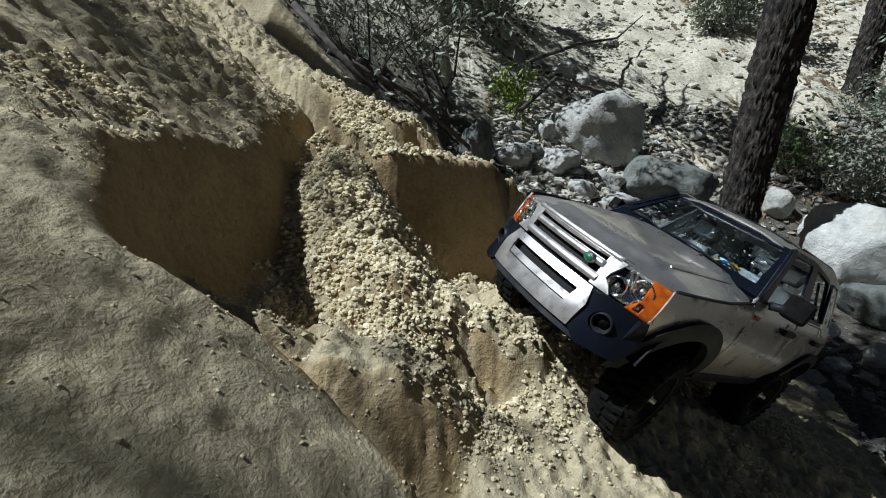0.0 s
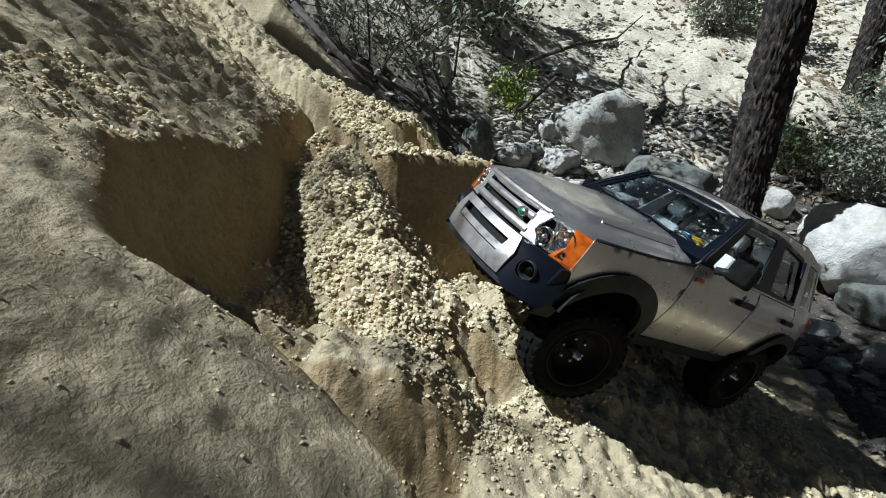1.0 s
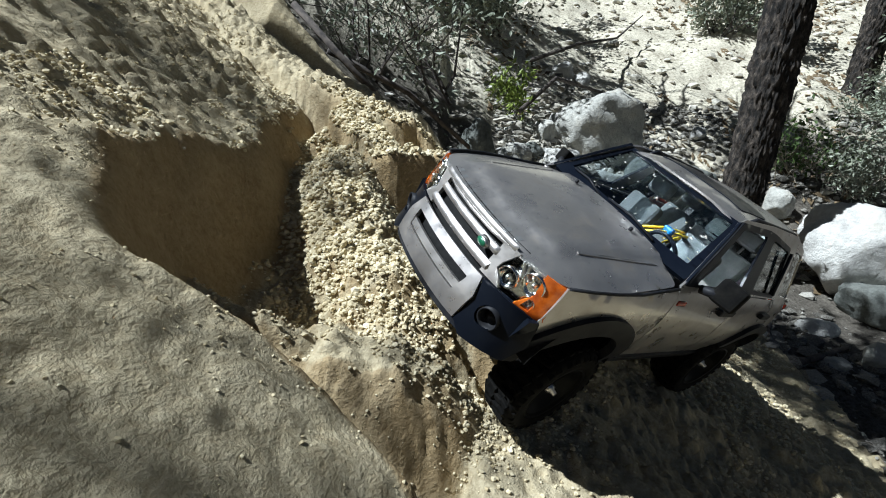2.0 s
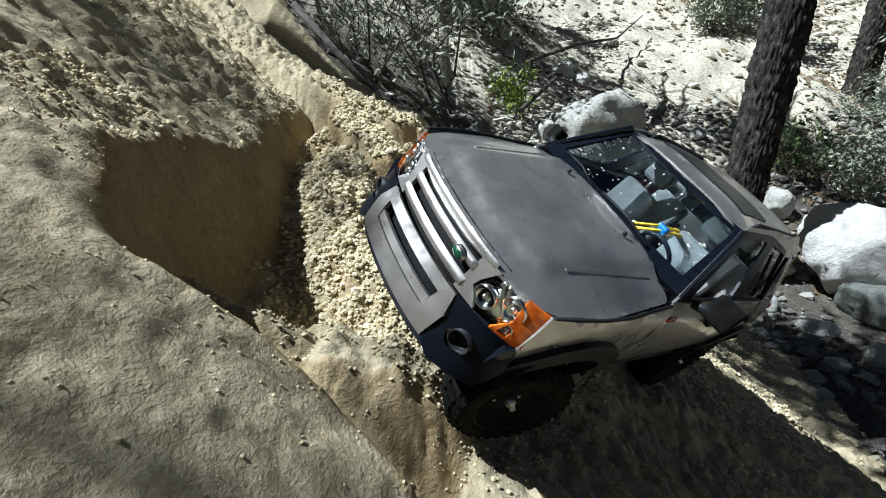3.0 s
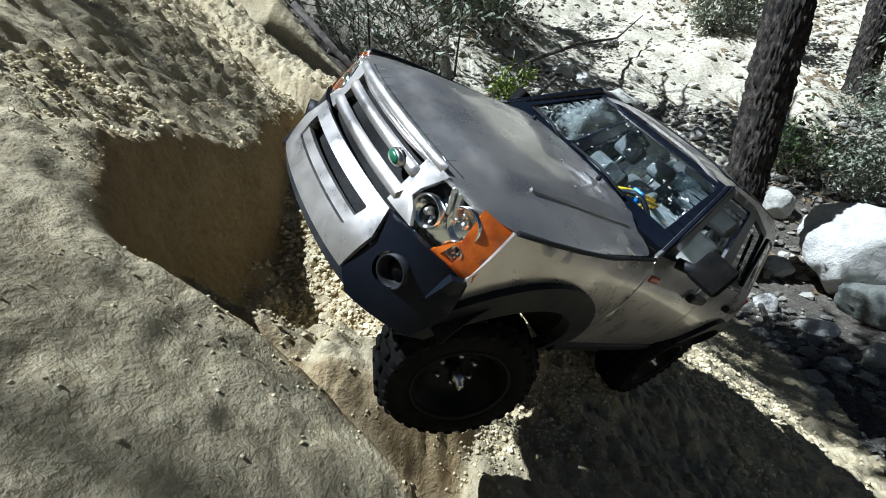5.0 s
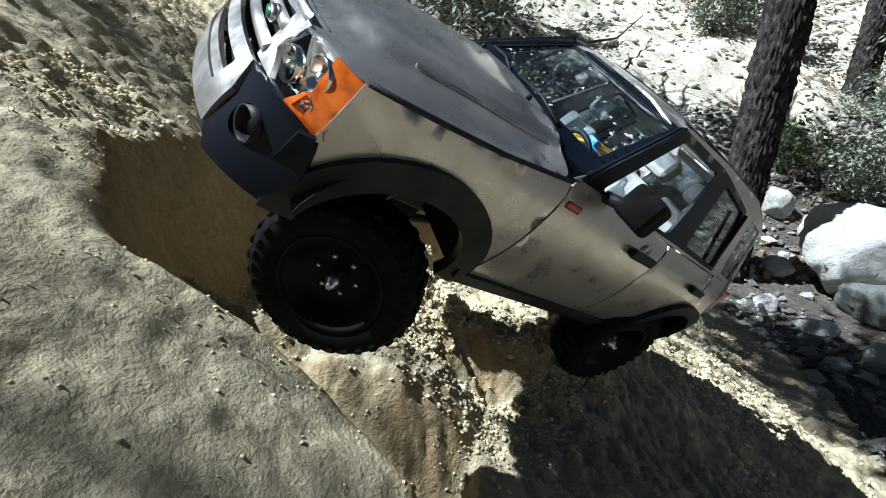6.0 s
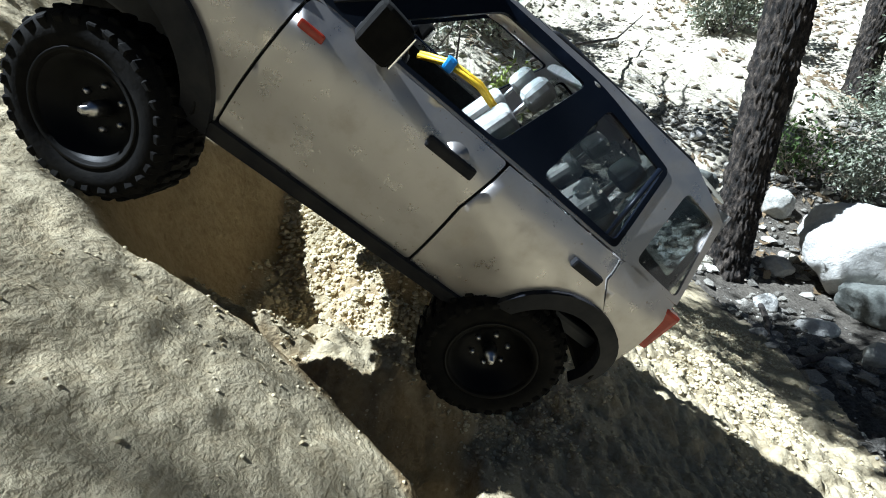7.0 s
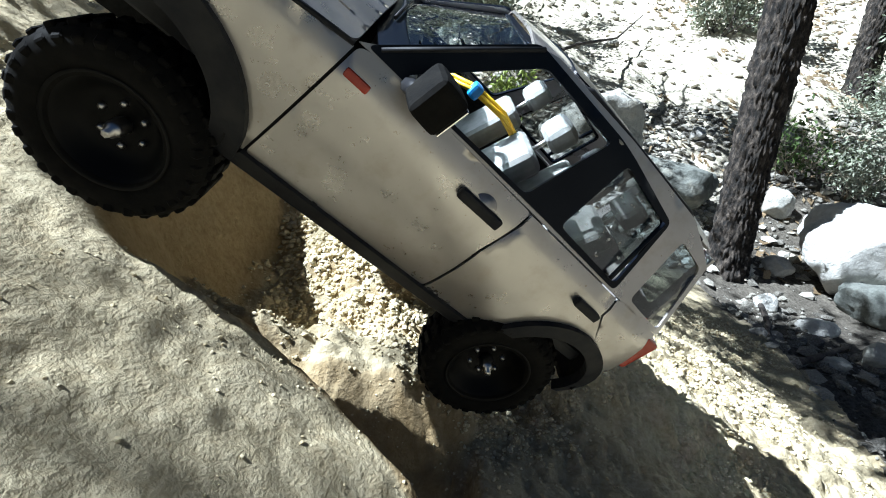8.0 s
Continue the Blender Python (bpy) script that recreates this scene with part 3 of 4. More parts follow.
    bmesh.ops.transform(bm, matrix=pose(nose(0.0285, 0.0925) + 0.0022, 0.0285, 0.0925, 0, 14, 0) @ Matrix.Diagonal((1, 1.15, 0.72, 1)), verts=bm.verts)
    part("badge_face", bm, GREEN, bd, "green oval badge")
    # bumper: silver middle with a slot, dark corners with fog lamps, a lower lip
    bump = [(-0.0470, 0.0770), (-0.0520, 0.0640), (-0.0500, 0.0430), (0.0500, 0.0430), (0.0520, 0.0640), (0.0470, 0.0770)]
    slot = rounded([(-0.0395, 0.0700), (-0.0370, 0.0565), (0.0370, 0.0565), (0.0395, 0.0700)], 0.0015)
    b = part("bumper", sheet(bump, [slot], lambda y, z: (nose(y, z) + 0.0035 + 0.002 * math.cos((z - 0.06) * 90), y, z), F, 0.005, 0.003), PAINT, car, "silver front bumper")
    part("slot_mesh", sheet(slot, [], on_nose(-0.003), F, 0.006, 0.002), SLOT, b)
    part("slot_bar", sheet([(-0.0368, 0.0572), (0.0368, 0.0572), (0.0375, 0.0628), (-0.0375, 0.0628)], [], on_nose(0.0045), F, 0.004, 0.003), PAINT, b, "silver bar in the bumper slot")
    part("bumper_lip", sheet([(-0.066, 0.0365), (0.066, 0.0365), (0.060, 0.0440), (-0.060, 0.0440)], [], on_nose(-0.001), F, 0.006, 0.004), TRIM, b)
    for y in (-0.024, -0.009, 0.006, 0.021, 0.034):
        k = bmesh.new()
        block(k, 0.200, 0.222, y, y + 0.009, 0.0285, 0.0395, 0.002)
        part("skid_block", k, TRIM, b)
    for s in (-1, 1):
        corner = [(s * 0.0478, 0.0765), (s * 0.0530, 0.0640), (s * 0.0510, 0.0430), (s * 0.060, 0.0370), (s * 0.0860, 0.0390), (s * 0.0895, 0.0560), (s * 0.0865, 0.0740), (s * 0.0780, 0.0765), (s * 0.058, 0.0772)]
        hole = arc(s * 0.0660, 0.0590, 0.0078, 0.0078, 0, 360 * s - 20 * s, 17)
        c = part("bumper_corner", sheet(corner[::s], [hole], on_nose(0.003), F, 0.004, 0.004), PILLAR, car, "dark blue-black plastic bumper corner")
        fx = nose(0.066, 0.059)
        fl = lathe([(0.0001, -0.004), (0.005, -0.003), (0.0066, 0.001), (0.0070, 0.0035), (0.0080, 0.004), (0.0080, -0.005)], 20, "X")
        bmesh.ops.transform(fl, matrix=pose(fx, s * 0.066, 0.059, 0, 8, s * 20), verts=fl.verts)
        part("fog_lamp", fl, TRIM, c, "round fog lamp in a dark ring")
        fg = lathe([(0.0001, 0.0010), (0.004, 0.0), (0.0056, -0.0015), (0.0056, -0.003)], 18, "X")
        bmesh.ops.transform(fg, matrix=pose(fx, s * 0.066, 0.059, 0, 8, s * 20), verts=fg.verts)
        part("fog_glass", fg, RIM, c)
        # headlamp: a chrome bowl behind a clear lens, two round reflectors, an amber corner
        lamp = [(s * 0.0500, 0.0830), (s * 0.0560, 0.0775), (s * 0.0840, 0.0755), (s * 0.0855, 0.1030), (s * 0.0710, 0.1042), (s * 0.0545, 0.1035), (s * 0.0525, 0.0960), (s * 0.0485, 0.0915), (s * 0.0480, 0.0870)]
        h = part("headlamp", sheet(lamp[::s], [], on_nose(-0.0075), F, 0.004, 0.002), CHROME, car, "clear headlamp with an amber corner")
        for y, z, r in ((0.0558, 0.0862, 0.0072), (0.0705, 0.0925, 0.0078), (0.0745, 0.0815, 0.0048)):
            rf = lathe([(0.0001, -0.004), (r * 0.5, -0.0032), (r * 0.85, -0.001), (r, 0.002), (r * 1.08, 0.002), (r * 1.08, -0.006)], 22, "X")
            mm = pose(nose(y, z) - 0.0035, s * y, z, 0, 10, s * 18)
            bmesh.ops.transform(rf, matrix=mm, verts=rf.verts)
            part("reflector", rf, CHROME, h, "chrome reflector bowl")
            bl = lathe([(0.0001, 0.0022), (r * 0.22, 0.0016), (r * 0.28, -0.002)], 12, "X")
            bmesh.ops.transform(bl, matrix=mm, verts=bl.verts)
            part("bulb", bl, STEEL, h)
        for y0 in (0.0605, 0.0640):
            rib = bmesh.new()
            block(rib, -0.003, 0.002, -0.0012, 0.0012, -0.006, 0.006, 0.0008, 1, pose(nose(y0, 0.096) - 0.003, s * y0, 0.0965, s * 20, 10, 0))
            part("rib", rib, STEEL, h)
        clear = part("lens", sheet(lamp[::s], [], on_nose(0.0008), F, 0.005, 0.0008), LENS, h, "clear lamp lens")
        clear.visible_shadow = False
        am = [(s * 0.0735, 0.1040), (s * 0.0862, 0.1030), (s * 0.0868, 0.0760), (s * 0.0795, 0.0745), (s * 0.0700, 0.0765), (s * 0.0760, 0.0880)]
        part("turn_lamp", sheet(am[::s], [[(s * 0.0740, 0.0785), (s * 0.0790, 0.0775), (s * 0.0795, 0.0845), (s * 0.0755, 0.0855)][::s]], on_nose(0.0014), F, 0.003, 0.003), AMBER, h, "amber turn lamp")
        # mirror
        mi = bmesh.new()
        size = 0.95 if s > 0 else 0.65
        block(mi, -0.009 * size, 0.010 * size, -0.010 * size, 0.012 * size, -0.0105 * size, 0.0115 * size, 0.0045 * size, 3, pose(0.042, s * 0.1055, 0.1280, 0, -8, s * 12))
        mr = part("door_mirror", mi, RUBBER, car, "dark dusty door mirror")
        part("mirror_arm", tube([(0.052, s * 0.0905, 0.1205), (0.050, s * 0.100, 0.124), (0.044, s * 0.104, 0.127)], 0.0038, 8), TRIM, mr)
        gl = bmesh.new()
        block(gl, -0.0102 * size, -0.0088 * size, -0.0085 * size, 0.0100 * size, -0.0085 * size, 0.0095 * size, 0.0004, 1, pose(0.042, s * 0.1055, 0.1280, 0, -8, s * 12))
        part("mirror_glass", gl, CHROME, mr)


def car_cabin(car):
    for s in (-1, 1):
        for x, nm in ((-0.010, "front_seat"), (-0.085, "rear_seat")):
            bm = block(bmesh.new(), x - 0.006, x + 0.040, s * 0.038 - 0.021, s * 0.038 + 0.021, 0.068, 0.086, 0.006, 3)
            st = part(nm, bm, SEAT, car, "pale grey moulded seat")
            bk = block(bmesh.new(), -0.008, 0.008, -0.020, 0.020, 0.0, 0.060, 0.006, 3, pose(x - 0.008, s * 0.038, 0.076, 0, -16, 0))
            part("backrest", bk, SEAT, st)
            hd = block(bmesh.new(), -0.007, 0.007, -0.013, 0.013, 0.0, 0.018, 0.006, 3, pose(x - 0.026, s * 0.038, 0.142, 0, -12, 0))
            part("headrest", hd, SEAT, st)
            part("headrest_post", tube([(x - 0.024, s * 0.038, 0.130), (x - 0.027, s * 0.038, 0.148)], 0.0016, 6), STEEL, st)
    bm = block(bmesh.new(), 0.045, 0.072, -0.078, 0.078, 0.094, 0.121, 0.008, 3)
    d = part("dashboard", bm, CABIN, car, "dark dashboard")
    bm = block(bmesh.new(), 0.034, 0.046, -0.012, 0.012, 0.080, 0.116, 0.003)
    part("console", bm, CABIN, d)
    ring = [(0.0 + 0.0, 0.0165 * math.cos(a), 0.0165 * math.sin(a)) for a in [2 * math.pi * k / 24 for k in range(25)]]
    sw = tube(ring, 0.0019, 6, False)
    bmesh.ops.transform(sw, matrix=pose(0.036, 0.038, 0.118, 0, 24, 0), verts=sw.verts)
    sw = part("steering_wheel", sw, TRIM, car, "black steering wheel")
    for a in (20, 160, 270):
        sp = tube([(0, 0, 0), (0, 0.016 * math.cos(radians(a)), 0.016 * math.sin(radians(a)))], 0.0015, 6)
        bmesh.ops.transform(sp, matrix=pose(0.036, 0.038, 0.118, 0, 24, 0), verts=sp.verts)
        part("spoke", sp, TRIM, sw)
    for k, (dy, dz) in enumerate(((0.0, 0.0), (0.003, 0.0015), (-0.002, 0.003))):
        w = tube([(0.030, 0.010 + dy, 0.120 + dz), (0.012, 0.020 + dy, 0.129 + dz), (-0.010, 0.026 + dy, 0.131 + dz), (-0.028, 0.016 + dy, 0.126 + dz), (-0.040, 0.0 + dy, 0.108 + dz)], 0.0012, 6)
        part("cable", w, YELLOW, car, "thin yellow cable")
    pl = block(bmesh.new(), 0.008, 0.015, 0.016, 0.026, 0.1255, 0.1345, 0.002)
    part("plug", pl, BLUE, car, "small blue plug")
    bm = block(bmesh.new(), -0.165, 0.060, -0.076, 0.076, 0.0560, 0.0660, 0.003)
    part("floor_pan", bm, CABIN, car)
    bm = block(bmesh.new(), -0.056, -0.050, -0.066, 0.066, 0.1680, 0.1745, 0.002)
    part("roof_bar", bm, SEAT, car)


def car_chassis(car):
    for s in (-1, 1):
        bm = block(bmesh.new(), -0.165, 0.205, s * 0.022, s * 0.032, 0.034, 0.052, 0.002)
        part("chassis_rail", bm, CABIN, car, "black chassis rail")
        for x, dx in ((0.135, -0.022), (-0.113, 0.022)):
            a = tube([(x, s * 0.034, 0.024), (x + dx * 0.7, s * 0.033, 0.056), (x + dx, s * 0.032, 0.085)], 0.0055, 10)
            sh = part("damper", a, CABIN, car, "dark coil-over damper")
            coil = [(x + dx * t, s * 0.0335 + 0.0075 * math.cos(t * 50), 0.028 + 0.05 * t + 0.0075 * math.sin(t * 50)) for t in np.linspace(0, 1, 70)]
            part("spring", tube(coil, 0.0011, 5), TRIM, sh)
            part("link", tube([(x, s * 0.028, 0.014), (x - 0.085 * (1 if x > 0 else -1), s * 0.024, 0.034)], 0.003, 8), CABIN, car, "dark suspension link")
    bm = block(bmesh.new(), -0.03, 0.05, -0.022, 0.022, 0.026, 0.056, 0.004)
    part("gearbox", bm, CABIN, car)


def build_wheel(car, side):
    """One wheel, turning about its own y axis; side is +1 on the car's left."""
    prof = [(0.024, -0.0185), (0.0330, -0.0205), (0.0385, -0.0195), (0.0415, -0.0160), (0.0420, 0.0), (0.0415, 0.0160), (0.0385, 0.0195), (0.0330, 0.0205), (0.024, 0.0185)]
    bm = bmesh.new()
    n, rings = 56, []
    for r, h in prof:
        rings.append([bm.verts.new((r * math.cos(2 * math.pi * k / n), h, r * math.sin(2 * math.pi * k / n))) for k in range(n)])
    for a, b in zip(rings, rings[1:] + rings[:1]):
        for k in range(n):
            bm.faces.new((a[k], a[(k + 1) % n], b[(k + 1) % n], b[k])).smooth = True
    bmesh.ops.recalc_face_normals(bm, faces=bm.faces[:])
    grow = Matrix.Diagonal((1.08, 0.88, 1.08, 1))
    bmesh.ops.transform(bm, matrix=grow, verts=bm.verts)
    w = part("wheel", bm, RUBBER, car, "chunky black off-road tyre on a black rim")
    knobs = bmesh.new()
    rng = random.Random(5)
    for k in range(30):
        a = 360 * k / 30
        for row, (h, dh, da) in enumerate(((-0.0160, 0.0052, 0), (-0.0075, 0.0048, 10), (0.0030, 0.0048, 2), (0.0095, 0.0046, 12), (0.0160, 0.0052, 6))):
            m = pose(0, 0, 0, 0, a + da, 0) @ pose(0.0425 - (0.0030 if abs(h) > 0.015 else 0.0), h, 0, rng.uniform(-14, 14), 0, (24 if h > 0 else -24) if abs(h) > 0.015 else 0)
            side_k = abs(h) > 0.015
            block(knobs, -0.0035 if side_k else -0.003, 0.0014, -dh, dh, -0.0024, 0.0024, 0.0007, 1, m)
            if side_k:
                block(knobs, -0.0055 - 0.002 * (k % 2), -0.0008, -0.0022, 0.0022, -0.0017, 0.0017, 0.0007, 1, m @ pose(0, 0.0026 * (1 if h > 0 else -1), 0))
    bmesh.ops.transform(knobs, matrix=grow, verts=knobs.verts)
    tagged(part("tread", knobs, RUBBER, w, "worn tread lugs with dust"), kind="stuff")
    o = side
    rim = lathe([(0.0001, o * 0.002), (0.006, o * 0.003), (0.013, o * 0.0035), (0.0185, o * 0.0070), (0.0222, o * 0.0150), (0.0255, o * 0.0190), (0.0268, o * 0.0198), (0.0268, o * 0.0160), (0.0240, o * -0.016), (0.0001, o * -0.016)], 36)
    bmesh.ops.transform(rim, matrix=grow, verts=rim.verts)
    rm = part("rim", rim, RIM, w, "glossy black rim")
    for k in range(6):
        b = lathe([(0.0001, o * 0.0062), (0.0014, o * 0.0060), (0.0017, o * 0.0030), (0.0017, o * 0.0)], 8)
        bmesh.ops.transform(b, matrix=pose(0, 0, 0, 0, 60 * k, 0) @ pose(0.0105, 0, 0), verts=b.verts)
        bmesh.ops.transform(b, matrix=grow, verts=b.verts)
        part("bolt", b, STEEL, rm)
    nut = lathe([(0.0001, o * 0.0195), (0.0020, o * 0.0195), (0.0022, o * 0.0150), (0.0038, o * 0.0145), (0.0042, o * 0.0100), (0.0042, o * 0.002)], 6)
    bmesh.ops.transform(nut, matrix=grow, verts=nut.verts)
    part("axle_nut", nut, STEEL, rm, "bare steel axle nut")
    return w


def build_car():
    car = tagged(new("model_car"), "dusty silver scale-model off-road car with big black tyres", "model car")
    car_body(car)
    car_front(car)
    car_cabin(car)
    car_chassis(car)
    axles = []
    for x in (0.135, -0.113):
        a = tube([(x, -0.060, 0.0), (x, -0.035, 0.0), (x, -0.016, 0.0), (x, 0.0, 0.0), (x, 0.016, 0.0), (x, 0.035, 0.0), (x, 0.060, 0.0)], [0.008, 0.0055, 0.006, 0.0125, 0.006, 0.0055, 0.008], 10)
        bmesh.ops.translate(a, vec=(-x, 0, 0), verts=a.verts)
        axles.append(part("axle", a, CABIN, car, "black axle housing"))
    wheels = [build_wheel(car, s) for s in (1, -1, 1, -1)]
    return car, axles, wheels


car, axles, wheels = build_car()


# ---- stones, trees and brush
def rock_material(name, dark, pale, tan):
    m, nt, p = material(name, 0.9)
    c = ramp(nt, noise_tex(nt, 9, 8, 0.7), [(0.32, dark), (0.50, pale), (0.72, tan)])
    c = mixed(nt, 0.4, c, ramp(nt, noise_tex(nt, 60, 6, 0.75), [(0.35, dark), (0.62, pale)]))
    nt.links.new(c, p.inputs["Base Color"])
    p.inputs["Specular IOR Level"].default_value = 0.2
    bumped(nt, p, noise_tex(nt, 45, 8, 0.7), 0.9, 0.012)
    return m


LIMESTONE = rock_material("limestone", (0.20, 0.20, 0.18), (0.52, 0.51, 0.46), (0.56, 0.49, 0.35))
GREYSTONE = rock_material("lichen_stone", (0.05, 0.055, 0.05), (0.20, 0.21, 0.19), (0.36, 0.34, 0.28))
CHALK = rock_material("white_stone", (0.30, 0.29, 0.27), (0.60, 0.59, 0.55), (0.52, 0.48, 0.39))


def rock_mesh(size, seed, sub=4):
    """A weathered stone: a ball cut by flat faces, roughened at two scales, with its base at z 0."""
    rng = random.Random(seed)
    bm = bmesh.new()
    bmesh.ops.create_icosphere(bm, subdivisions=sub, radius=1)
    cuts = [(Vector((rng.gauss(0, 1), rng.gauss(0, 1), rng.gauss(0, 0.8))).normalized(), rng.uniform(0.55, 0.9)) for _ in range(9)]
    off = Vector((seed * 3.7, seed * 1.3, seed * 2.1))
    for v in bm.verts:
        p = v.co.copy()
        for n, d in cuts:
            over = p.dot(n) - d
            if over > 0:
                p -= n * over * 0.85
        k = 1 + 0.16 * noise.noise(p * 1.7 + off) + 0.09 * noise.noise(p * 4 + off) + 0.04 * noise.noise(p * 10 + off) + 0.02 * noise.noise(p * 21 + off)
        v.co = p * k
    for v in bm.verts:
        v.co = Vector((v.co.x * size[0] / 1.7, v.co.y * size[1] / 1.7, v.co.z * size[2] / 1.6))
    low = min(v.co.z for v in bm.verts)
    for v in bm.verts:
        v.co.z -= low
    for f in bm.faces:
        f.smooth = True
    return bm


def build_rock(name, x, y, size, seed, mat, label, turn=0.0, sink=0.12):
    bm = rock_mesh(size, seed)
    me = bpy.data.meshes.new(name)
    bm.to_mesh(me)
    bm.free()
    me.materials.append(mat)
    ob = new(name, me)
    z = min(ground_at(x + dx * size[0] * 0.3, y + dy * size[1] * 0.3) for dx in (-1, 0, 1) for dy in (-1, 0, 1))
    ob.matrix_basis = pose(x, y, z - sink * size[2], 0, 0, turn)
    return tagged(ob, label, "rock", "stones at the foot of the slope")


def ground_at(x, y):
    return float(height(np.array([[x]]), np.array([[y]]))[0, 0])


build_rock("boulder", 0.62, 1.90, (0.33, 0.28, 0.27), 3, LIMESTONE, "large grey limestone boulder with a tan underside", 20)
build_rock("boulder", 0.86, 1.74, (0.31, 0.24, 0.21), 8, GREYSTONE, "dark grey-green lichened boulder beside the tree")
build_rock("boulder", 1.40, 1.46, (0.32, 0.30, 0.31), 14, CHALK, "bright white sunlit boulder on the stony floor", 35)
for x, y, w, h, seed, mat in ((0.42, 1.66, 0.15, 0.10, 5, CHALK), (0.60, 1.73, 0.17, 0.08, 6, LIMESTONE), (0.73, 1.85, 0.10, 0.11, 7, CHALK), (0.58, 1.58, 0.20, 0.07, 9, CHALK),
                              (0.24, 1.62, 0.13, 0.08, 10, LIMESTONE), (0.10, 1.50, 0.13, 0.16, 11, GREYSTONE), (0.39, 1.79, 0.09, 0.08, 12, LIMESTONE), (0.60, 2.45, 0.11, 0.07, 13, CHALK),
                              (0.69, 2.42, 0.09, 0.07, 15, CHALK), (1.33, 1.78, 0.11, 0.11, 16, LIMESTONE), (1.42, 1.68, 0.09, 0.10, 17, CHALK), (1.34, 1.28, 0.18, 0.13, 18, GREYSTONE),
                              (1.10, 1.00, 0.08, 0.07, 19, LIMESTONE), (1.17, 2.17, 0.08, 0.06, 20, CHALK), (1.18, 1.50, 0.09, 0.07, 21, CHALK), (1.08, 1.17, 0.09, 0.05, 22, CHALK),
                              (0.47, 1.56, 0.10, 0.06, 23, CHALK), (0.70, 1.63, 0.09, 0.06, 24, CHALK), (0.32, 1.70, 0.09, 0.06, 25, GREYSTONE), (0.95, 0.95, 0.06, 0.04, 26, LIMESTONE), (1.02, 1.30, 0.07, 0.05, 27, CHALK), (1.52, 2.10, 0.12, 0.10, 28, LIMESTONE)):
    build_rock("stone", x, y, (w, w * 0.85, h), seed, mat, "white sunlit loose stone on the slope" if mat is CHALK else "grey limestone stone among the rocks" if mat is LIMESTONE else "dark lichened stone in the shade", seed * 40)


ICO_V = np.array([(0, 1, 1.618), (0, -1, 1.618), (0, 1, -1.618), (0, -1, -1.618), (1, 1.618, 0), (-1, 1.618, 0), (1, -1.618, 0), (-1, -1.618, 0), (1.618, 0, 1), (-1.618, 0, 1), (1.618, 0, -1), (-1.618, 0, -1)]) / 1.9


def ico_faces():
    out = []
    for i in range(12):
        for j in range(i + 1, 12):
            for k in range(j + 1, 12):
                d = [np.linalg.norm(ICO_V[a] - ICO_V[b]) for a, b in ((i, j), (j, k), (i, k))]
                if max(d) < 1.2:
                    n = np.cross(ICO_V[j] - ICO_V[i], ICO_V[k] - ICO_V[i])
                    out.append((i, j, k) if n @ ICO_V[i] > 0 else (i, k, j))
    return np.array(out)


ICO_F = ico_faces()


def scatter(name, xs, ys, sizes, mat, label, category, flat=0.75, seed=0, bury=0.25):
    """Many small lumps in one mesh, lying on the ground."""
    rng = np.random.RandomState(seed)
    n = len(xs)
    zs = height(xs, ys)
    V = ICO_V[None] * (1 + 0.8 * (rng.rand(n, 12, 1) - 0.5)) * sizes[:, None, None] * np.stack([0.8 + 0.5 * rng.rand(n), 0.8 + 0.5 * rng.rand(n), flat * (0.7 + 0.5 * rng.rand(n))], -1)[:, None, :]
    a = rng.rand(n) * 6.283
    ca, sa = np.cos(a)[:, None], np.sin(a)[:, None]
    P = np.stack([V[..., 0] * ca - V[..., 1] * sa + xs[:, None], V[..., 0] * sa + V[..., 1] * ca + ys[:, None], V[..., 2] + (zs + sizes * (flat * 0.8 - bury))[:, None]], -1)
    F = (ICO_F[None] + (np.arange(n) * 12)[:, None, None]).reshape(-1, 3)
    me = bpy.data.meshes.new(name)
    me.from_pydata(P.reshape(-1, 3).tolist(), [], F.tolist())
    me.materials.append(mat)
    return tagged(new(name, me), label, category, kind="stuff")


def grain_material(name, stops, rough=0.95):
    m, nt, p = material(name, rough)
    g = nt.nodes.new("ShaderNodeNewGeometry")
    c = ramp(nt, g.outputs["Random Per Island"], stops)
    c = mixed(nt, 0.35, c, ramp(nt, noise_tex(nt, 300, 3), [(0.35, stops[0][1]), (0.65, stops[-1][1])]))
    nt.links.new(c, p.inputs["Base Color"])
    p.inputs["Specular IOR Level"].default_value = 0.15
    return m


def steepness(x, y):
    e = 0.004
    return np.hypot(height(x + e, y) - height(x - e, y), height(x, y + e) - height(x, y - e)) / (2 * e)


def build_scatter():
    rng = np.random.RandomState(11)
    crumb = grain_material("sand_crumbs", [(0.0, (0.42, 0.34, 0.19)), (0.5, (0.60, 0.52, 0.335)), (1.0, (0.74, 0.67, 0.48))])
    x, y = rng.uniform(-0.55, 0.72, 400000), rng.uniform(0.12, 1.0, 400000)
    dens = 0.35 + 0.8 * value_noise(x, y, 0.09, 21) + 0.5 * value_noise(x, y, 0.03, 22)
    dens = dens * np.where(y < 0.235, 0.45, 1.0) + 0.9 * np.exp(-(((x + 0.03) / 0.12) ** 2 + ((y - 0.48) / 0.17) ** 2)) * (0.5 + 0.9 * value_noise(x, y, 0.05, 24))
    keep = (rng.rand(len(x)) < 0.24 * np.clip(dens, 0, 1.6)) & (steepness(x, y) < 1.75) & (x < brink(y))
    x, y = x[keep], y[keep]
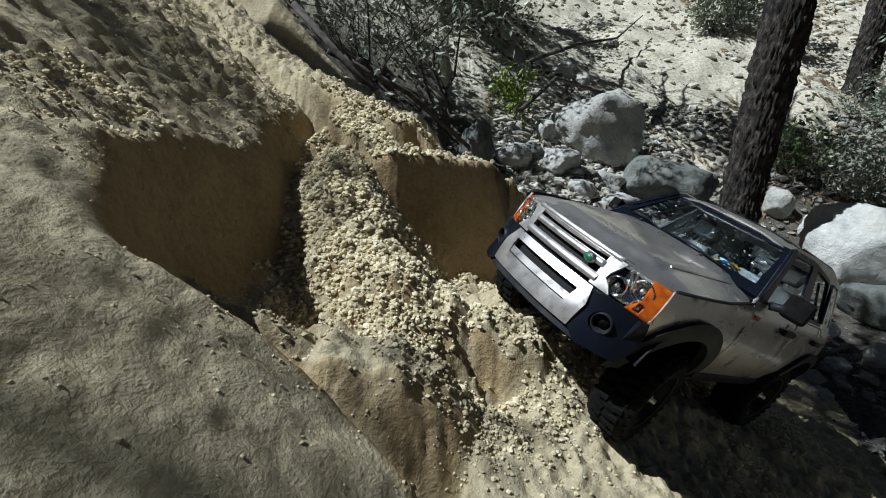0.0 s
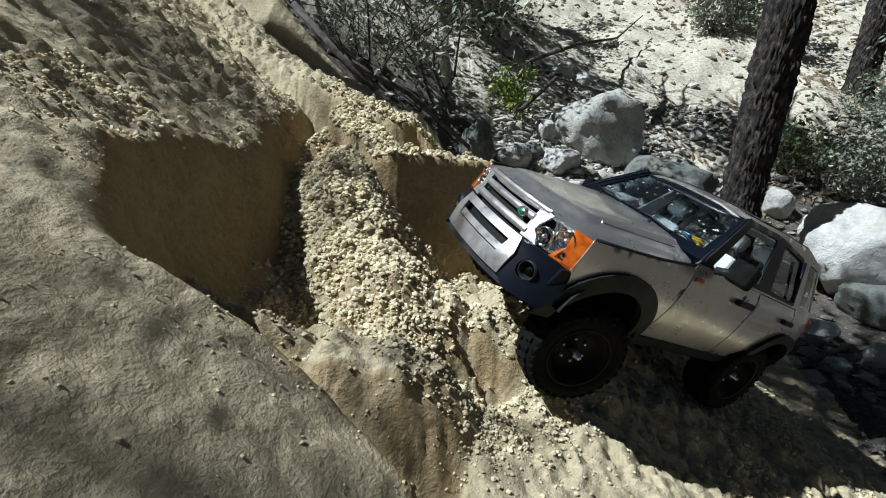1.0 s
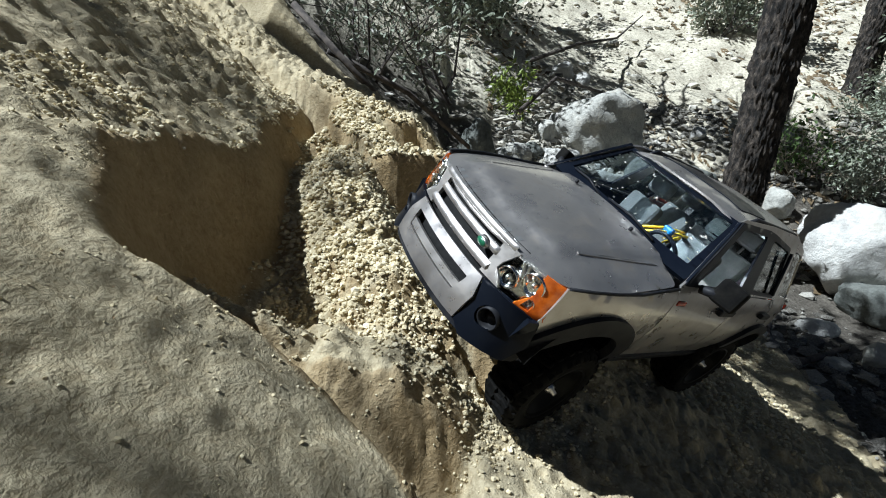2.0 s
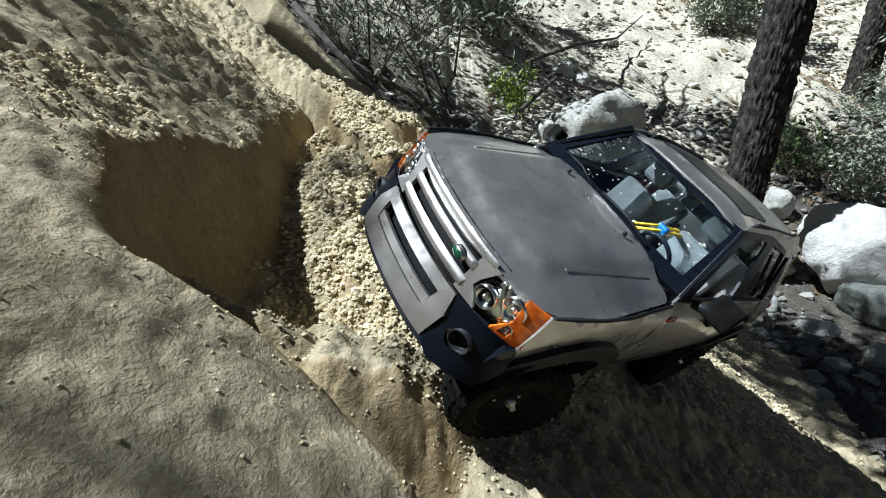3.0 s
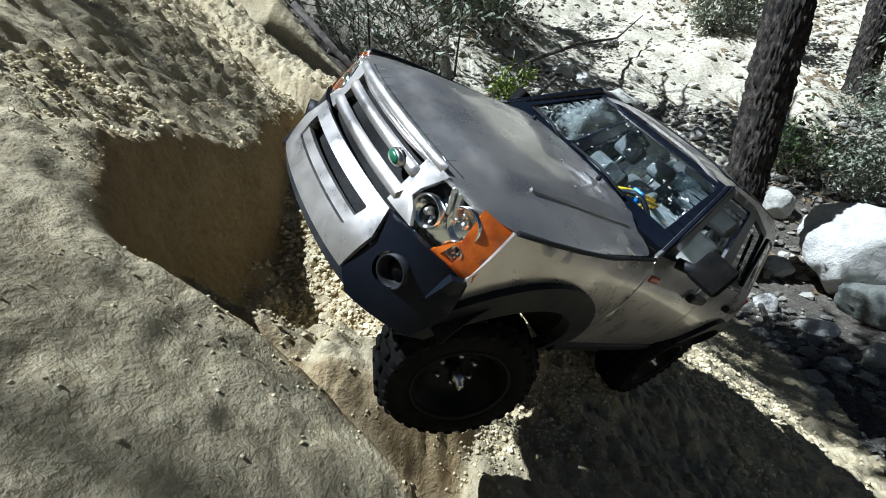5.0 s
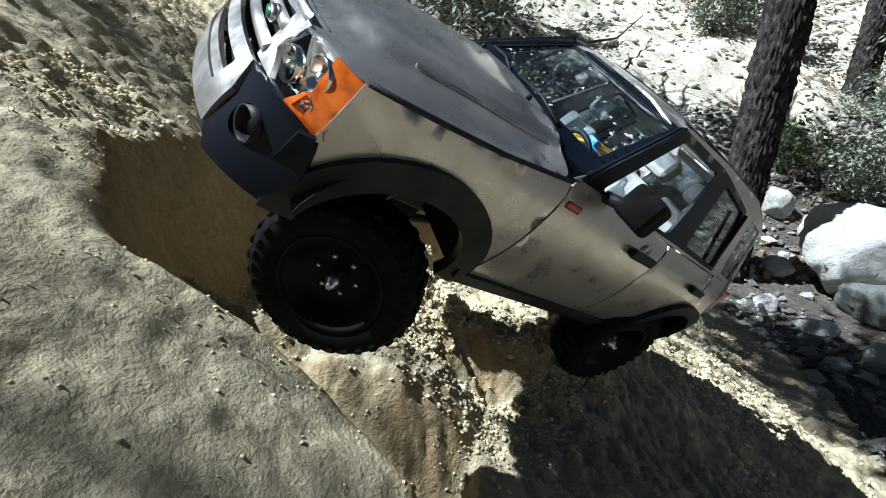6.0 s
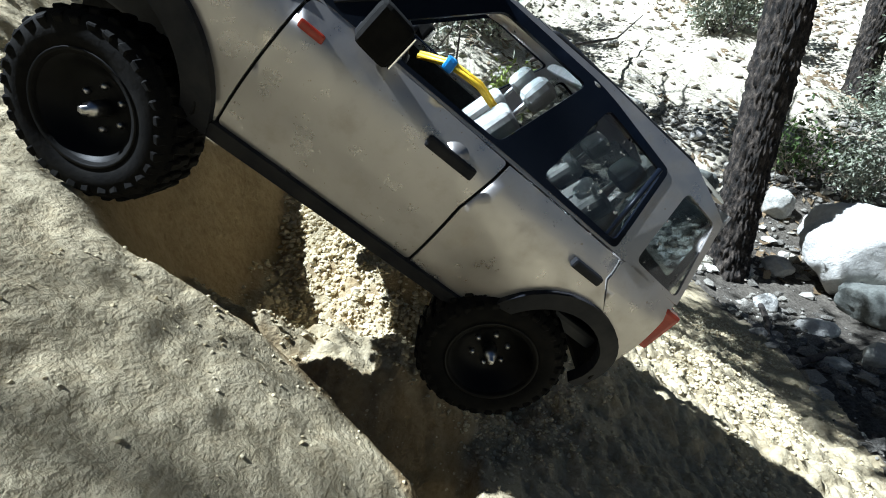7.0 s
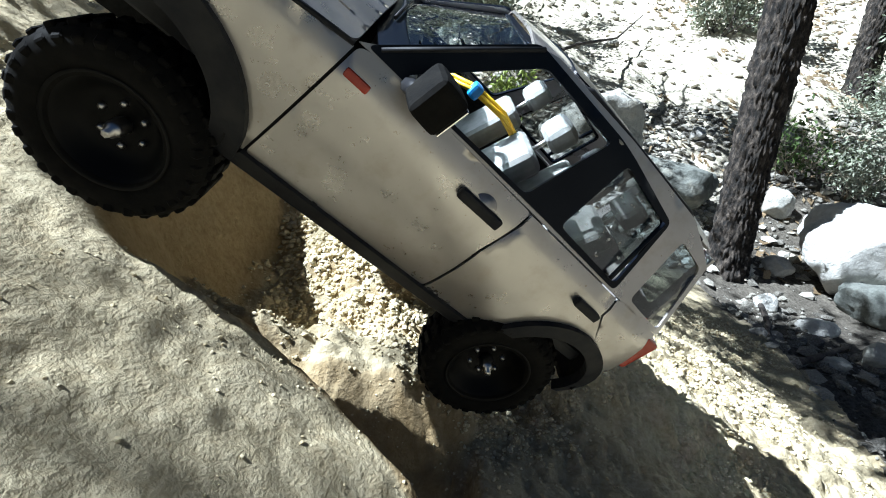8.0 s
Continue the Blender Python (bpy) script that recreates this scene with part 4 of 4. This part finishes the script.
    scatter("sand_crumbs", x, y, (0.0007 + 0.0028 * rng.rand(len(x)) ** 2.8) * (0.35 + 0.65 * smooth(0.2, 0.42, y)) * (0.55 + 0.45 * smooth(-0.24, -0.14, x)), crumb, "loose crumbs of dry yellow sand on the bank", "sand", 0.85, 1)
    # larger clods carpeting the spurs and the fan below them
    x, y = rng.uniform(-0.30, 0.22, 90000), rng.uniform(0.24, 0.80, 90000)
    dens = 0.0 * x
    for cx, cy, rx, ry, d in ((-0.09, 0.62, 0.10, 0.10, 1.0), (-0.08, 0.46, 0.055, 0.10, 1.2), (-0.07, 0.36, 0.06, 0.05, 1.0), (0.05, 0.31, 0.06, 0.06, 0.55), (-0.05, 0.31, 0.06, 0.035, 1.1), (-0.16, 0.52, 0.04, 0.08, 0.6), (-0.30, 0.36, 0.08, 0.06, 0.4)):
        dens = np.maximum(dens, d * np.exp(-(((x - cx) / rx) ** 2 + ((y - cy) / ry) ** 2)))
    dens = dens * np.clip(0.75 + 0.9 * value_noise(x, y, 0.045, 25), 0, 1.5)
    keep = (rng.rand(len(x)) < 0.55 * dens) & (steepness(x, y) < 1.9)
    x, y = x[keep], y[keep]
    scatter("sand_clods", x, y, (0.0014 + 0.0022 * rng.rand(len(x)) ** 1.6) * (0.55 + 0.45 * smooth(0.28, 0.5, y)), crumb, "pale crumbly clods of sand on the spurs", "sand", 0.85, 4, 0.1)
    pebble = grain_material("gravel", [(0.0, (0.055, 0.050, 0.042)), (0.45, (0.13, 0.12, 0.10)), (0.8, (0.24, 0.225, 0.19)), (1.0, (0.46, 0.44, 0.39))])
    x, y = rng.uniform(0.5, 2.4, 52000), rng.uniform(0.3, 2.4, 52000)
    keep = (x > brink(y) - 0.02) & (rng.rand(len(x)) < 0.45 * np.clip(0.6 + 0.8 * value_noise(x, y, 0.15, 23), 0.1, 1))
    x, y = x[keep], y[keep]
    scatter("gravel", x, y, 0.0025 + 0.019 * rng.rand(len(x)) ** 5.5, pebble, "pale gravel and broken stones on dark soil", "gravel", 0.7, 2)
    x, y = rng.uniform(-1.5, 5, 16000), rng.uniform(1.5, 6, 16000)
    chalk_bits = grain_material("hill_gravel", [(0.0, (0.10, 0.085, 0.06)), (0.35, (0.30, 0.265, 0.20)), (0.7, (0.55, 0.52, 0.43)), (1.0, (0.74, 0.72, 0.65))])
    near = rng.rand(len(x)) < 0.35
    x = np.where(near, rng.uniform(0.2, 1.1, len(x)), x)
    y = np.where(near, rng.uniform(1.45, 2.1, len(x)), y)
    scatter("hill_gravel", x, y, np.where(near, 0.003 + 0.022 * rng.rand(len(x)) ** 4, 0.004 + 0.026 * rng.rand(len(x)) ** 5), chalk_bits, "pale gravel strewn over the dry hillside", "gravel", 0.6, 3)
    # dead leaves
    x, y = rng.uniform(-1.2, 3.5, 9000), rng.uniform(1.2, 5, 9000)
    k = (value_noise(x, y, 0.5, 31) + 0.4 * value_noise(x, y, 0.15, 32) > -0.05)
    x, y = x[k], y[k]
    n = len(x)
    z = height(x, y) + 0.006
    a, s, t = rng.rand(n) * 6.283, 0.012 + 0.016 * rng.rand(n), rng.randn(n, 2) * 0.35
    q = np.array([(-1, 0), (0, -0.45), (1, 0), (0, 0.45)])
    P = np.zeros((n, 4, 3))
    P[..., 0] = x[:, None] + s[:, None] * (q[:, 0] * np.cos(a)[:, None] - q[:, 1] * np.sin(a)[:, None])
    P[..., 1] = y[:, None] + s[:, None] * (q[:, 0] * np.sin(a)[:, None] + q[:, 1] * np.cos(a)[:, None])
    P[..., 2] = z[:, None] + s[:, None] * (q[:, 0] * t[:, :1] + q[:, 1] * t[:, 1:]) + 0.45 * (P[..., 1] - y[:, None])
    me = bpy.data.meshes.new("leaf_litter")
    me.from_pydata(P.reshape(-1, 3).tolist(), [], np.arange(n * 4).reshape(n, 4).tolist())
    me.materials.append(grain_material("dead_leaves", [(0.0, (0.05, 0.035, 0.02)), (0.6, (0.16, 0.11, 0.06)), (1.0, (0.34, 0.27, 0.17))], 0.8))
    tagged(new("leaf_litter", me), "dry brown fallen leaves on the hillside", "leaves", kind="stuff")


def bark_material():
    m, nt, p = material("bark", 0.9)
    tc = nt.nodes.new("ShaderNodeTexCoord")
    mp = nt.nodes.new("ShaderNodeMapping")
    mp.inputs["Scale"].default_value = (1, 1, 0.55)
    nt.links.new(tc.outputs["Object"], mp.inputs[0])
    n = nt.nodes.new("ShaderNodeTexNoise")
    n.inputs["Scale"].default_value, n.inputs["Detail"].default_value, n.inputs["Roughness"].default_value = 60, 6, 0.7
    nt.links.new(mp.outputs[0], n.inputs["Vector"])
    c = ramp(nt, n.outputs[0], [(0.42, (0.006, 0.005, 0.004)), (0.54, (0.042, 0.033, 0.026)), (0.70, (0.15, 0.125, 0.10))])
    nt.links.new(c, p.inputs["Base Color"])
    bumped(nt, p, n.outputs[0], 1.0, 0.010)
    return m


BARK = bark_material()


def trunk_mesh(path, radii, seed, n=110, rows=260, furrow=0.20):
    """A tapered trunk with furrowed bark and a flared foot."""
    bm, rings = bmesh.new(), []
    path = [Vector(p) for p in path]
    for i in range(rows + 1):
        t = i / rows * (len(path) - 1)
        k = min(int(t), len(path) - 2)
        p, r = path[k].lerp(path[k + 1], t - k), radii[k] + (radii[k + 1] - radii[k]) * (t - k)
        ring = []
        for j in range(n):
            a = 2 * math.pi * j / n
            c = Vector((math.cos(a), math.sin(a), 0))
            q = Vector((c.x * 4.6 + seed, c.y * 4.6, p.z * 11.0))
            w = abs(noise.noise(q * 2.2)) * 1.6 + 0.5 * abs(noise.noise(q * 5.1))
            foot = 0.35 * max(0, 1 - i / rows * 9) ** 2 * (0.6 + 0.8 * noise.noise(Vector((c.x * 1.5, c.y * 1.5, seed))))
            ring.append(bm.verts.new(p + c * r * (1 + furrow * (w - 0.4) + foot + 0.05 * noise.noise(Vector((c.x, c.y, p.z * 1.7 + seed))))))
        rings.append(ring)
    for a, b in zip(rings, rings[1:]):
        for k in range(n):
            bm.faces.new((a[k], a[(k + 1) % n], b[(k + 1) % n], b[k])).smooth = True
    bm.faces.new(rings[-1])
    return bm


LEAF = grain_material("green_leaves", [(0.0, (0.025, 0.045, 0.012)), (0.6, (0.055, 0.095, 0.025)), (1.0, (0.11, 0.16, 0.05))], 0.55)
OLIVE = grain_material("olive_leaves", [(0.0, (0.10, 0.115, 0.075)), (0.6, (0.24, 0.26, 0.19)), (1.0, (0.42, 0.45, 0.36))], 0.6)
FRESH = grain_material("fresh_leaves", [(0.0, (0.12, 0.17, 0.03)), (1.0, (0.30, 0.36, 0.08))], 0.5)
TWIG = simple("twig_bark", (0.025, 0.020, 0.017), (0.11, 0.09, 0.075), 60, 0.9)
STRAW = simple("dry_stalks", (0.20, 0.17, 0.12), (0.42, 0.37, 0.28), 60, 0.85)


def leaf_mesh(name, spots, size, seed, mat, parent, label=""):
    """Folded leaves at many spots, in one mesh."""
    rng = np.random.RandomState(seed)
    n = len(spots)
    u = rng.randn(n, 3)
    u /= np.linalg.norm(u, axis=1, keepdims=True)
    v = np.cross(u, rng.randn(n, 3))
    v /= np.linalg.norm(v, axis=1, keepdims=True)
    w = np.cross(u, v)
    s = size * (0.6 + 0.8 * rng.rand(n, 1))
    P = np.stack([spots - u * s, spots - v * s * 0.42 + w * s * 0.15, spots + u * s, spots + v * s * 0.42 + w * s * 0.15], 1)
    idx = np.arange(n)[:, None] * 4
    F = np.concatenate([idx + [0, 1, 2], idx + [0, 2, 3]])
    me = bpy.data.meshes.new(name)
    me.from_pydata(P.reshape(-1, 3).tolist(), [], F.tolist())
    me.materials.append(mat)
    ob = new(name, me)
    ob.parent = parent
    return tagged(ob, label, kind="stuff")


def twigs(seed, stems, length, rise, spread, levels=3, r0=0.006):
    """A tangle of thin branches from one foot: segments, and the tips."""
    rng = random.Random(seed)
    segs, tips = [], []

    def grow(p, d, ln, r, lv):
        n = 4
        for _ in range(n):
            d = (d + Vector((rng.gauss(0, 0.22), rng.gauss(0, 0.22), rng.gauss(0.02, 0.18)))).normalized()
            q = p + d * ln / n
            segs.append((p, q, r, r * 0.82))
            r *= 0.82
            p = q
            if lv > 0 and rng.random() < 0.85:
                side = Vector((rng.gauss(0, 1), rng.gauss(0, 1), rng.gauss(0.25, 0.7))).normalized()
                grow(p, (d * 0.6 + side).normalized(), ln * rng.uniform(0.4, 0.7), r * 0.7, lv - 1)
            if lv <= 1:
                tips.append(p.copy())
    for _ in range(stems):
        a = rng.uniform(0, 6.283)
        grow(Vector((rng.gauss(0, 0.03), rng.gauss(0, 0.03), -0.02)), Vector((math.cos(a) * spread, math.sin(a) * spread, rise)).normalized(), length * rng.uniform(0.6, 1.1), r0, levels)
    return segs, tips


def twig_bmesh(segs, n=4):
    V, F = [], []
    for p, q, r, s in segs:
        d = (q - p).normalized()
        a = d.cross(Vector((0.3, 0.5, 0.81))).normalized()
        b = d.cross(a)
        k = len(V)
        for c, rr in ((p, r), (q, s)):
            for j in range(n):
                t = 2 * math.pi * j / n
                V.append(c + (a * math.cos(t) + b * math.sin(t)) * rr)
        for j in range(n):
            F.append((k + j, k + (j + 1) % n, k + n + (j + 1) % n, k + n + j))
    me = bpy.data.meshes.new("stems")
    me.from_pydata([v[:] for v in V], [], F)
    return me


def build_shrub(name, x, y, seed, stems, length, rise, spread, per_tip, leaf, mat, label, category="shrub", wood=None, levels=3, r0=0.006, blur=0.03, z=None):
    top = new(name)
    segs, tips = twigs(seed, stems, length, rise, spread, levels, r0)
    me = twig_bmesh(segs)
    me.materials.append(wood or TWIG)
    st = tagged(new("stem", me), kind="stuff")
    st.parent = top
    if per_tip:
        rng = np.random.RandomState(seed)
        T = np.repeat(np.array([t[:] for t in tips]), per_tip, 0)
        leaf_mesh("leaves", T + rng.randn(len(T), 3) * blur, leaf, seed, mat, top)
    top.matrix_basis = pose(x, y, ground_at(x, y) if z is None else z)
    return tagged(top, label, category)


def build_tree(x, y, path, radii, seed, label, crown=(), limbs=(), leaf=0.035, per=900, bare=()):
    top = new("tree")
    part("trunk", trunk_mesh(path, radii, seed), BARK, top)
    for line, r in limbs:
        part("limb", tube(line, r, 8), BARK, top)
    # twig tangles above the view, added to cast branch shadows
    for k, (bx, by, bz, ln, stems) in enumerate(bare):
        me = twig_bmesh(twigs(int(seed * 7) + k, stems, ln, 0.25, 1.0, 3, 0.009)[0])
        me.materials.append(TWIG)
        br = tagged(new("bare_branch", me), "unseen tangle of bare twigs, added for its shadows", kind="stuff")
        br.parent, br.location = top, (bx, by, bz)
    rng = np.random.RandomState(int(seed * 10))
    for cx, cy, cz, rx, ry, rz, share in crown:
        hubs = rng.randn(int(46 * share) + 4, 3)
        hubs = hubs / np.linalg.norm(hubs, axis=1, keepdims=True) * rng.rand(len(hubs), 1) ** 0.4 * [rx, ry, rz] + [cx, cy, cz]
        spots = np.repeat(hubs, int(per / 46), 0)
        spots = spots + rng.randn(len(spots), 3) * min(0.10, rx * 0.5)
        leaf_mesh("foliage", spots, leaf, int(seed * 10) + 1, LEAF, top)
    top.matrix_basis = pose(x, y, ground_at(x, y) - 0.03)
    return tagged(top, label, "tree")


# the tree beside the rocks, and one farther up the slope
# its bare twigs and small left crown lobe are unseen, added to shade the slope
build_tree(0.995, 1.50, [(0, 0, 0), (0.003, 0, 0.3), (0.014, 0.0, 0.8), (0.03, 0.02, 1.6), (0.05, 0.05, 2.6)], [0.064, 0.058, 0.060, 0.058, 0.05], 2.0, "tree with dark furrowed bark at the foot of the slope", bare=[(-0.60, 0.75, 1.45, 0.55, 7), (-0.15, 0.70, 1.40, 0.55, 7), (-0.30, 0.35, 1.9, 0.5, 6)],
           crown=[(0.2, 0.3, 3.0, 1.0, 1.0, 0.6, 1.2), (-0.9, 0.5, 2.75, 0.35, 0.30, 0.20, 0.9)], limbs=[([(0.02, 0.02, 1.2), (-0.25, 0.35, 1.35), (-0.60, 0.75, 1.45)], [0.022, 0.016, 0.010]), ([(0.03, 0.02, 1.25), (-0.02, 0.35, 1.35), (-0.15, 0.70, 1.40)], [0.022, 0.016, 0.010]), ([(0.03, 0.02, 1.75), (-0.1, 0.18, 1.85), (-0.30, 0.35, 1.9)], [0.022, 0.016, 0.010]), ([(0.03, 0.04, 2.2), (-0.5, 0.2, 2.7), (-0.9, 0.4, 2.9)], [0.03, 0.02, 0.01]), ([(0.03, 0.04, 2.3), (0.6, 0.5, 2.9), (0.9, 0.8, 3.2)], [0.03, 0.02, 0.01])])
build_tree(2.24, 2.62, [(0, 0, 0), (0.0, 0, 0.5), (0.01, 0.0, 1.2), (0.05, 0.02, 2.6)], [0.062, 0.057, 0.055, 0.045], 5.0, "slender dark tree standing in shade up the slope",
           crown=[(0.1, 0.1, 2.9, 1.0, 1.0, 0.6, 1.0)])
# an unseen tree added on the bank, its crown set to shade the stony floor
build_tree(-2.2, 1.25, [(0, 0, 0), (0.08, 0.02, 0.4), (0.2, 0.0, 0.75), (0.35, -0.08, 1.0)], [0.12, 0.10, 0.09, 0.06], 7.0, "unseen leaning tree on the bank, added to shade the stony floor",
           crown=[(1.62, -0.52, 0.95, 0.40, 0.36, 0.22, 4.0)],
           limbs=[([(0.3, -0.05, 0.92), (0.9, -0.25, 0.98), (1.60, -0.50, 0.95)], [0.05, 0.03, 0.012])], leaf=0.030, per=1000)
# a second unseen tree, added so its crown dapples the near mound and bank head
build_tree(-2.78, -0.25, [(0, 0, 0), (0.02, 0.05, 0.5), (0.06, 0.1, 0.9), (0.08, 0.2, 1.3)], [0.13, 0.11, 0.09, 0.06], 9.0, "unseen tall tree on the bank, added for its dappled shade",
           crown=[(0.86, 0.25, 1.5, 0.26, 0.16, 0.12, 0.55), (0.73, 0.67, 1.55, 0.12, 0.10, 0.08, 0.85), (-0.5, -0.7, 1.6, 0.5, 0.4, 0.3, 2.5)],
           limbs=[([(0.08, 0.2, 1.2), (0.5, 0.2, 1.4), (0.93, 0.25, 1.5)], [0.03, 0.016, 0.007]), ([(0.08, 0.2, 1.2), (0.4, 0.45, 1.4), (0.73, 0.67, 1.55)], [0.03, 0.016, 0.007])], leaf=0.020, per=460)

# brush behind the bank
for x, y, seed, stems, length, per, leaf, label in ((-0.22, 1.55, 41, 5, 0.50, 1, 0.011, "tangled dark brush with thin bare branches"), (0.00, 1.72, 42, 5, 0.46, 1, 0.011, "tangled dark brush with thin bare branches"),
                                                    (-0.45, 1.80, 43, 6, 0.62, 2, 0.013, "tangled brush with thin branches and grey-green leaves"), (0.20, 2.35, 44, 5, 0.36, 3, 0.014, "grey-green leafy bush on the slope"),
                                                    (-0.15, 2.50, 47, 6, 0.66, 5, 0.016, "grey-green leafy bush on the slope"), (-0.55, 2.70, 48, 8, 0.80, 4, 0.016, "grey-green leafy bush on the slope"), (0.35, 3.10, 49, 8, 0.60, 5, 0.016, "grey-green leafy bush on the slope")):
    build_shrub("shrub", x, y, seed, stems, length, 0.9, 0.85, per, leaf, OLIVE, label)
build_shrub("shrub", 1.80, 3.30, 45, 8, 0.42, 1.0, 0.9, 3, 0.016, OLIVE, "grey-green leafy bush high on the slope")
build_shrub("shrub", 2.45, 2.25, 46, 8, 0.40, 0.7, 0.9, 5, 0.012, OLIVE, "low dry brush beside the far tree")
build_shrub("dry_grass", 1.62, 1.80, 51, 16, 0.22, 1.0, 0.7, 2, 0.010, OLIVE, "dry stalks and thin pale twigs among the stones", "grass", STRAW, 2, 0.002, 0.015)
build_shrub("dry_grass", 1.45, 1.90, 52, 16, 0.24, 1.0, 0.8, 1, 0.010, LEAF, "dry stalks and thin pale twigs among the stones", "grass", STRAW, 2, 0.002, 0.015)
build_shrub("seedling", 0.26, 1.95, 53, 6, 0.16, 1.0, 0.5, 5, 0.013, FRESH, "small plant with fresh yellow-green leaves", "plant", TWIG, 1, 0.002, 0.02)
for i, line in enumerate(([(0.33, 2.0, 0.16), (0.62, 2.3, 0.20), (0.95, 2.75, 0.14), (1.25, 3.2, 0.12)], [(0.28, 1.75, 0.10), (0.45, 1.95, 0.16), (0.70, 2.1, 0.12)], [(-0.36, 1.24, 0.03), (-0.22, 1.20, 0.05), (-0.08, 1.22, 0.03)], [(-0.30, 1.30, 0.05), (-0.10, 1.40, 0.09), (0.12, 1.46, 0.05)], [(0.80, 0.90, 0.012), (0.95, 0.98, 0.02), (1.10, 1.08, 0.012)], [(1.0, 1.30, 0.012), (0.93, 1.16, 0.02), (0.83, 1.02, 0.012)])):
    t = new("fallen_branch", None)
    part("wood", tube([(x, y, ground_at(x, y) + h) for x, y, h in line], [0.009, 0.008, 0.006, 0.003][:len(line)], 7), TWIG, t)
    tagged(t, "thin dead branch lying on the slope", "branch")
build_scatter()


def motions():
    walk(car, [
        (0.0, pose(0.2292, 0.4619, 0.1082, -13.73, -23.75, -147.29)),
        (0.5, pose(0.2247, 0.4500, 0.1226, -16.48, -20.29, -148.55)),
        (1.0, pose(0.1948, 0.4761, 0.1318, -11.53, -24.49, -153.71)),
        (1.5, pose(0.1750, 0.4760, 0.1480, -21.59, -19.10, -146.65)),
        (1.7, pose(0.1639, 0.4659, 0.1536, -21.38, -18.58, -146.06)),
        (2.8, pose(0.1212, 0.4276, 0.1792, -31.53, -15.64, -143.25)),
        (3.0, pose(0.1180, 0.4261, 0.1834, -31.50, -16.48, -141.62)),
        (3.5, pose(0.1099, 0.4193, 0.1887, -34.10, -15.53, -138.04)),
        (4.0, pose(0.1023, 0.4112, 0.1941, -36.45, -13.72, -135.75)),
        (4.5, pose(0.0905, 0.3953, 0.2033, -31.39, -17.60, -135.51)),
        (4.7, pose(0.0834, 0.3882, 0.2092, -28.86, -20.19, -137.42)),
        (5.8, pose(0.0311, 0.3575, 0.2560, -29.60, -27.35, -140.70)),
        (6.0, pose(0.0246, 0.3689, 0.2636, -29.60, -28.17, -145.38)),
        (6.2, pose(0.0052, 0.3694, 0.2665, -26.63, -29.33, -149.18)),
        (6.5, pose(-0.0291, 0.3523, 0.2978, -26.25, -35.43, -151.73)),
        (7.0, pose(-0.0672, 0.3331, 0.3043, -7.49, -38.74, -177.86)),
        (7.5, pose(-0.0679, 0.3323, 0.3064, -19.99, -42.67, -163.96)),
        (8.0, pose(-0.0646, 0.3359, 0.3037, -20.56, -43.07, -165.31)),
    ])
    # turn of the wheels, in degrees, the steering, and the drop of the front left and right hubs
    rolled = [(0.0, 0), (0.5, 10), (1.0, 50), (1.5, 75), (2.2, 125), (2.8, 165), (3.5, 205), (4.0, 240), (4.5, 290), (5.0, 350), (5.5, 420), (6.0, 490), (6.3, 545), (6.6, 600), (7.0, 650), (7.5, 650), (8.0, 650)]
    steer = [(0.0, 10), (0.6, 6), (1.0, -14), (1.5, 16), (2.0, 4), (2.8, -16), (4.7, -17), (5.8, -34), (6.2, -34), (6.5, -20), (7.0, -8), (7.5, 2), (8.0, -3)]
    drop = [(0.0, 0.010), (1.5, 0.006), (2.8, 0.004), (4.7, 0.004), (5.8, 0.008), (6.0, 0.004), (6.5, 0.004), (7.0, 0.0063), (8.0, 0.0070)]

    def at(table, t):
        return float(np.interp(t, [r[0] for r in table], [r[1] for r in table]))
    for i, (x, s) in enumerate(((0.135, 1), (0.135, -1), (-0.113, 1), (-0.113, -1))):
        rows = []
        for t, a in rolled:
            z = 0.020 if x < 0 else at(drop, t) if s > 0 else 0.040 - at(drop, t)
            rows.append((t, pose(x, s * 0.059, z, 0, 0, at(steer, t) if x > 0 else 0) @ pose(0, s * 0.0195, 0, 0, a, 0)))
        walk(wheels[i], rows)
    tilt = [(t, pose(0.135, 0, 0.020, math.degrees(math.atan((2 * at(drop, t) - 0.040) / 0.157)))) for t, _ in rolled]
    walk(axles[0], tilt)
    walk(axles[1], [(0.0, pose(-0.113, 0, 0.020)), (8.0, pose(-0.113, 0, 0.020))])


motions()
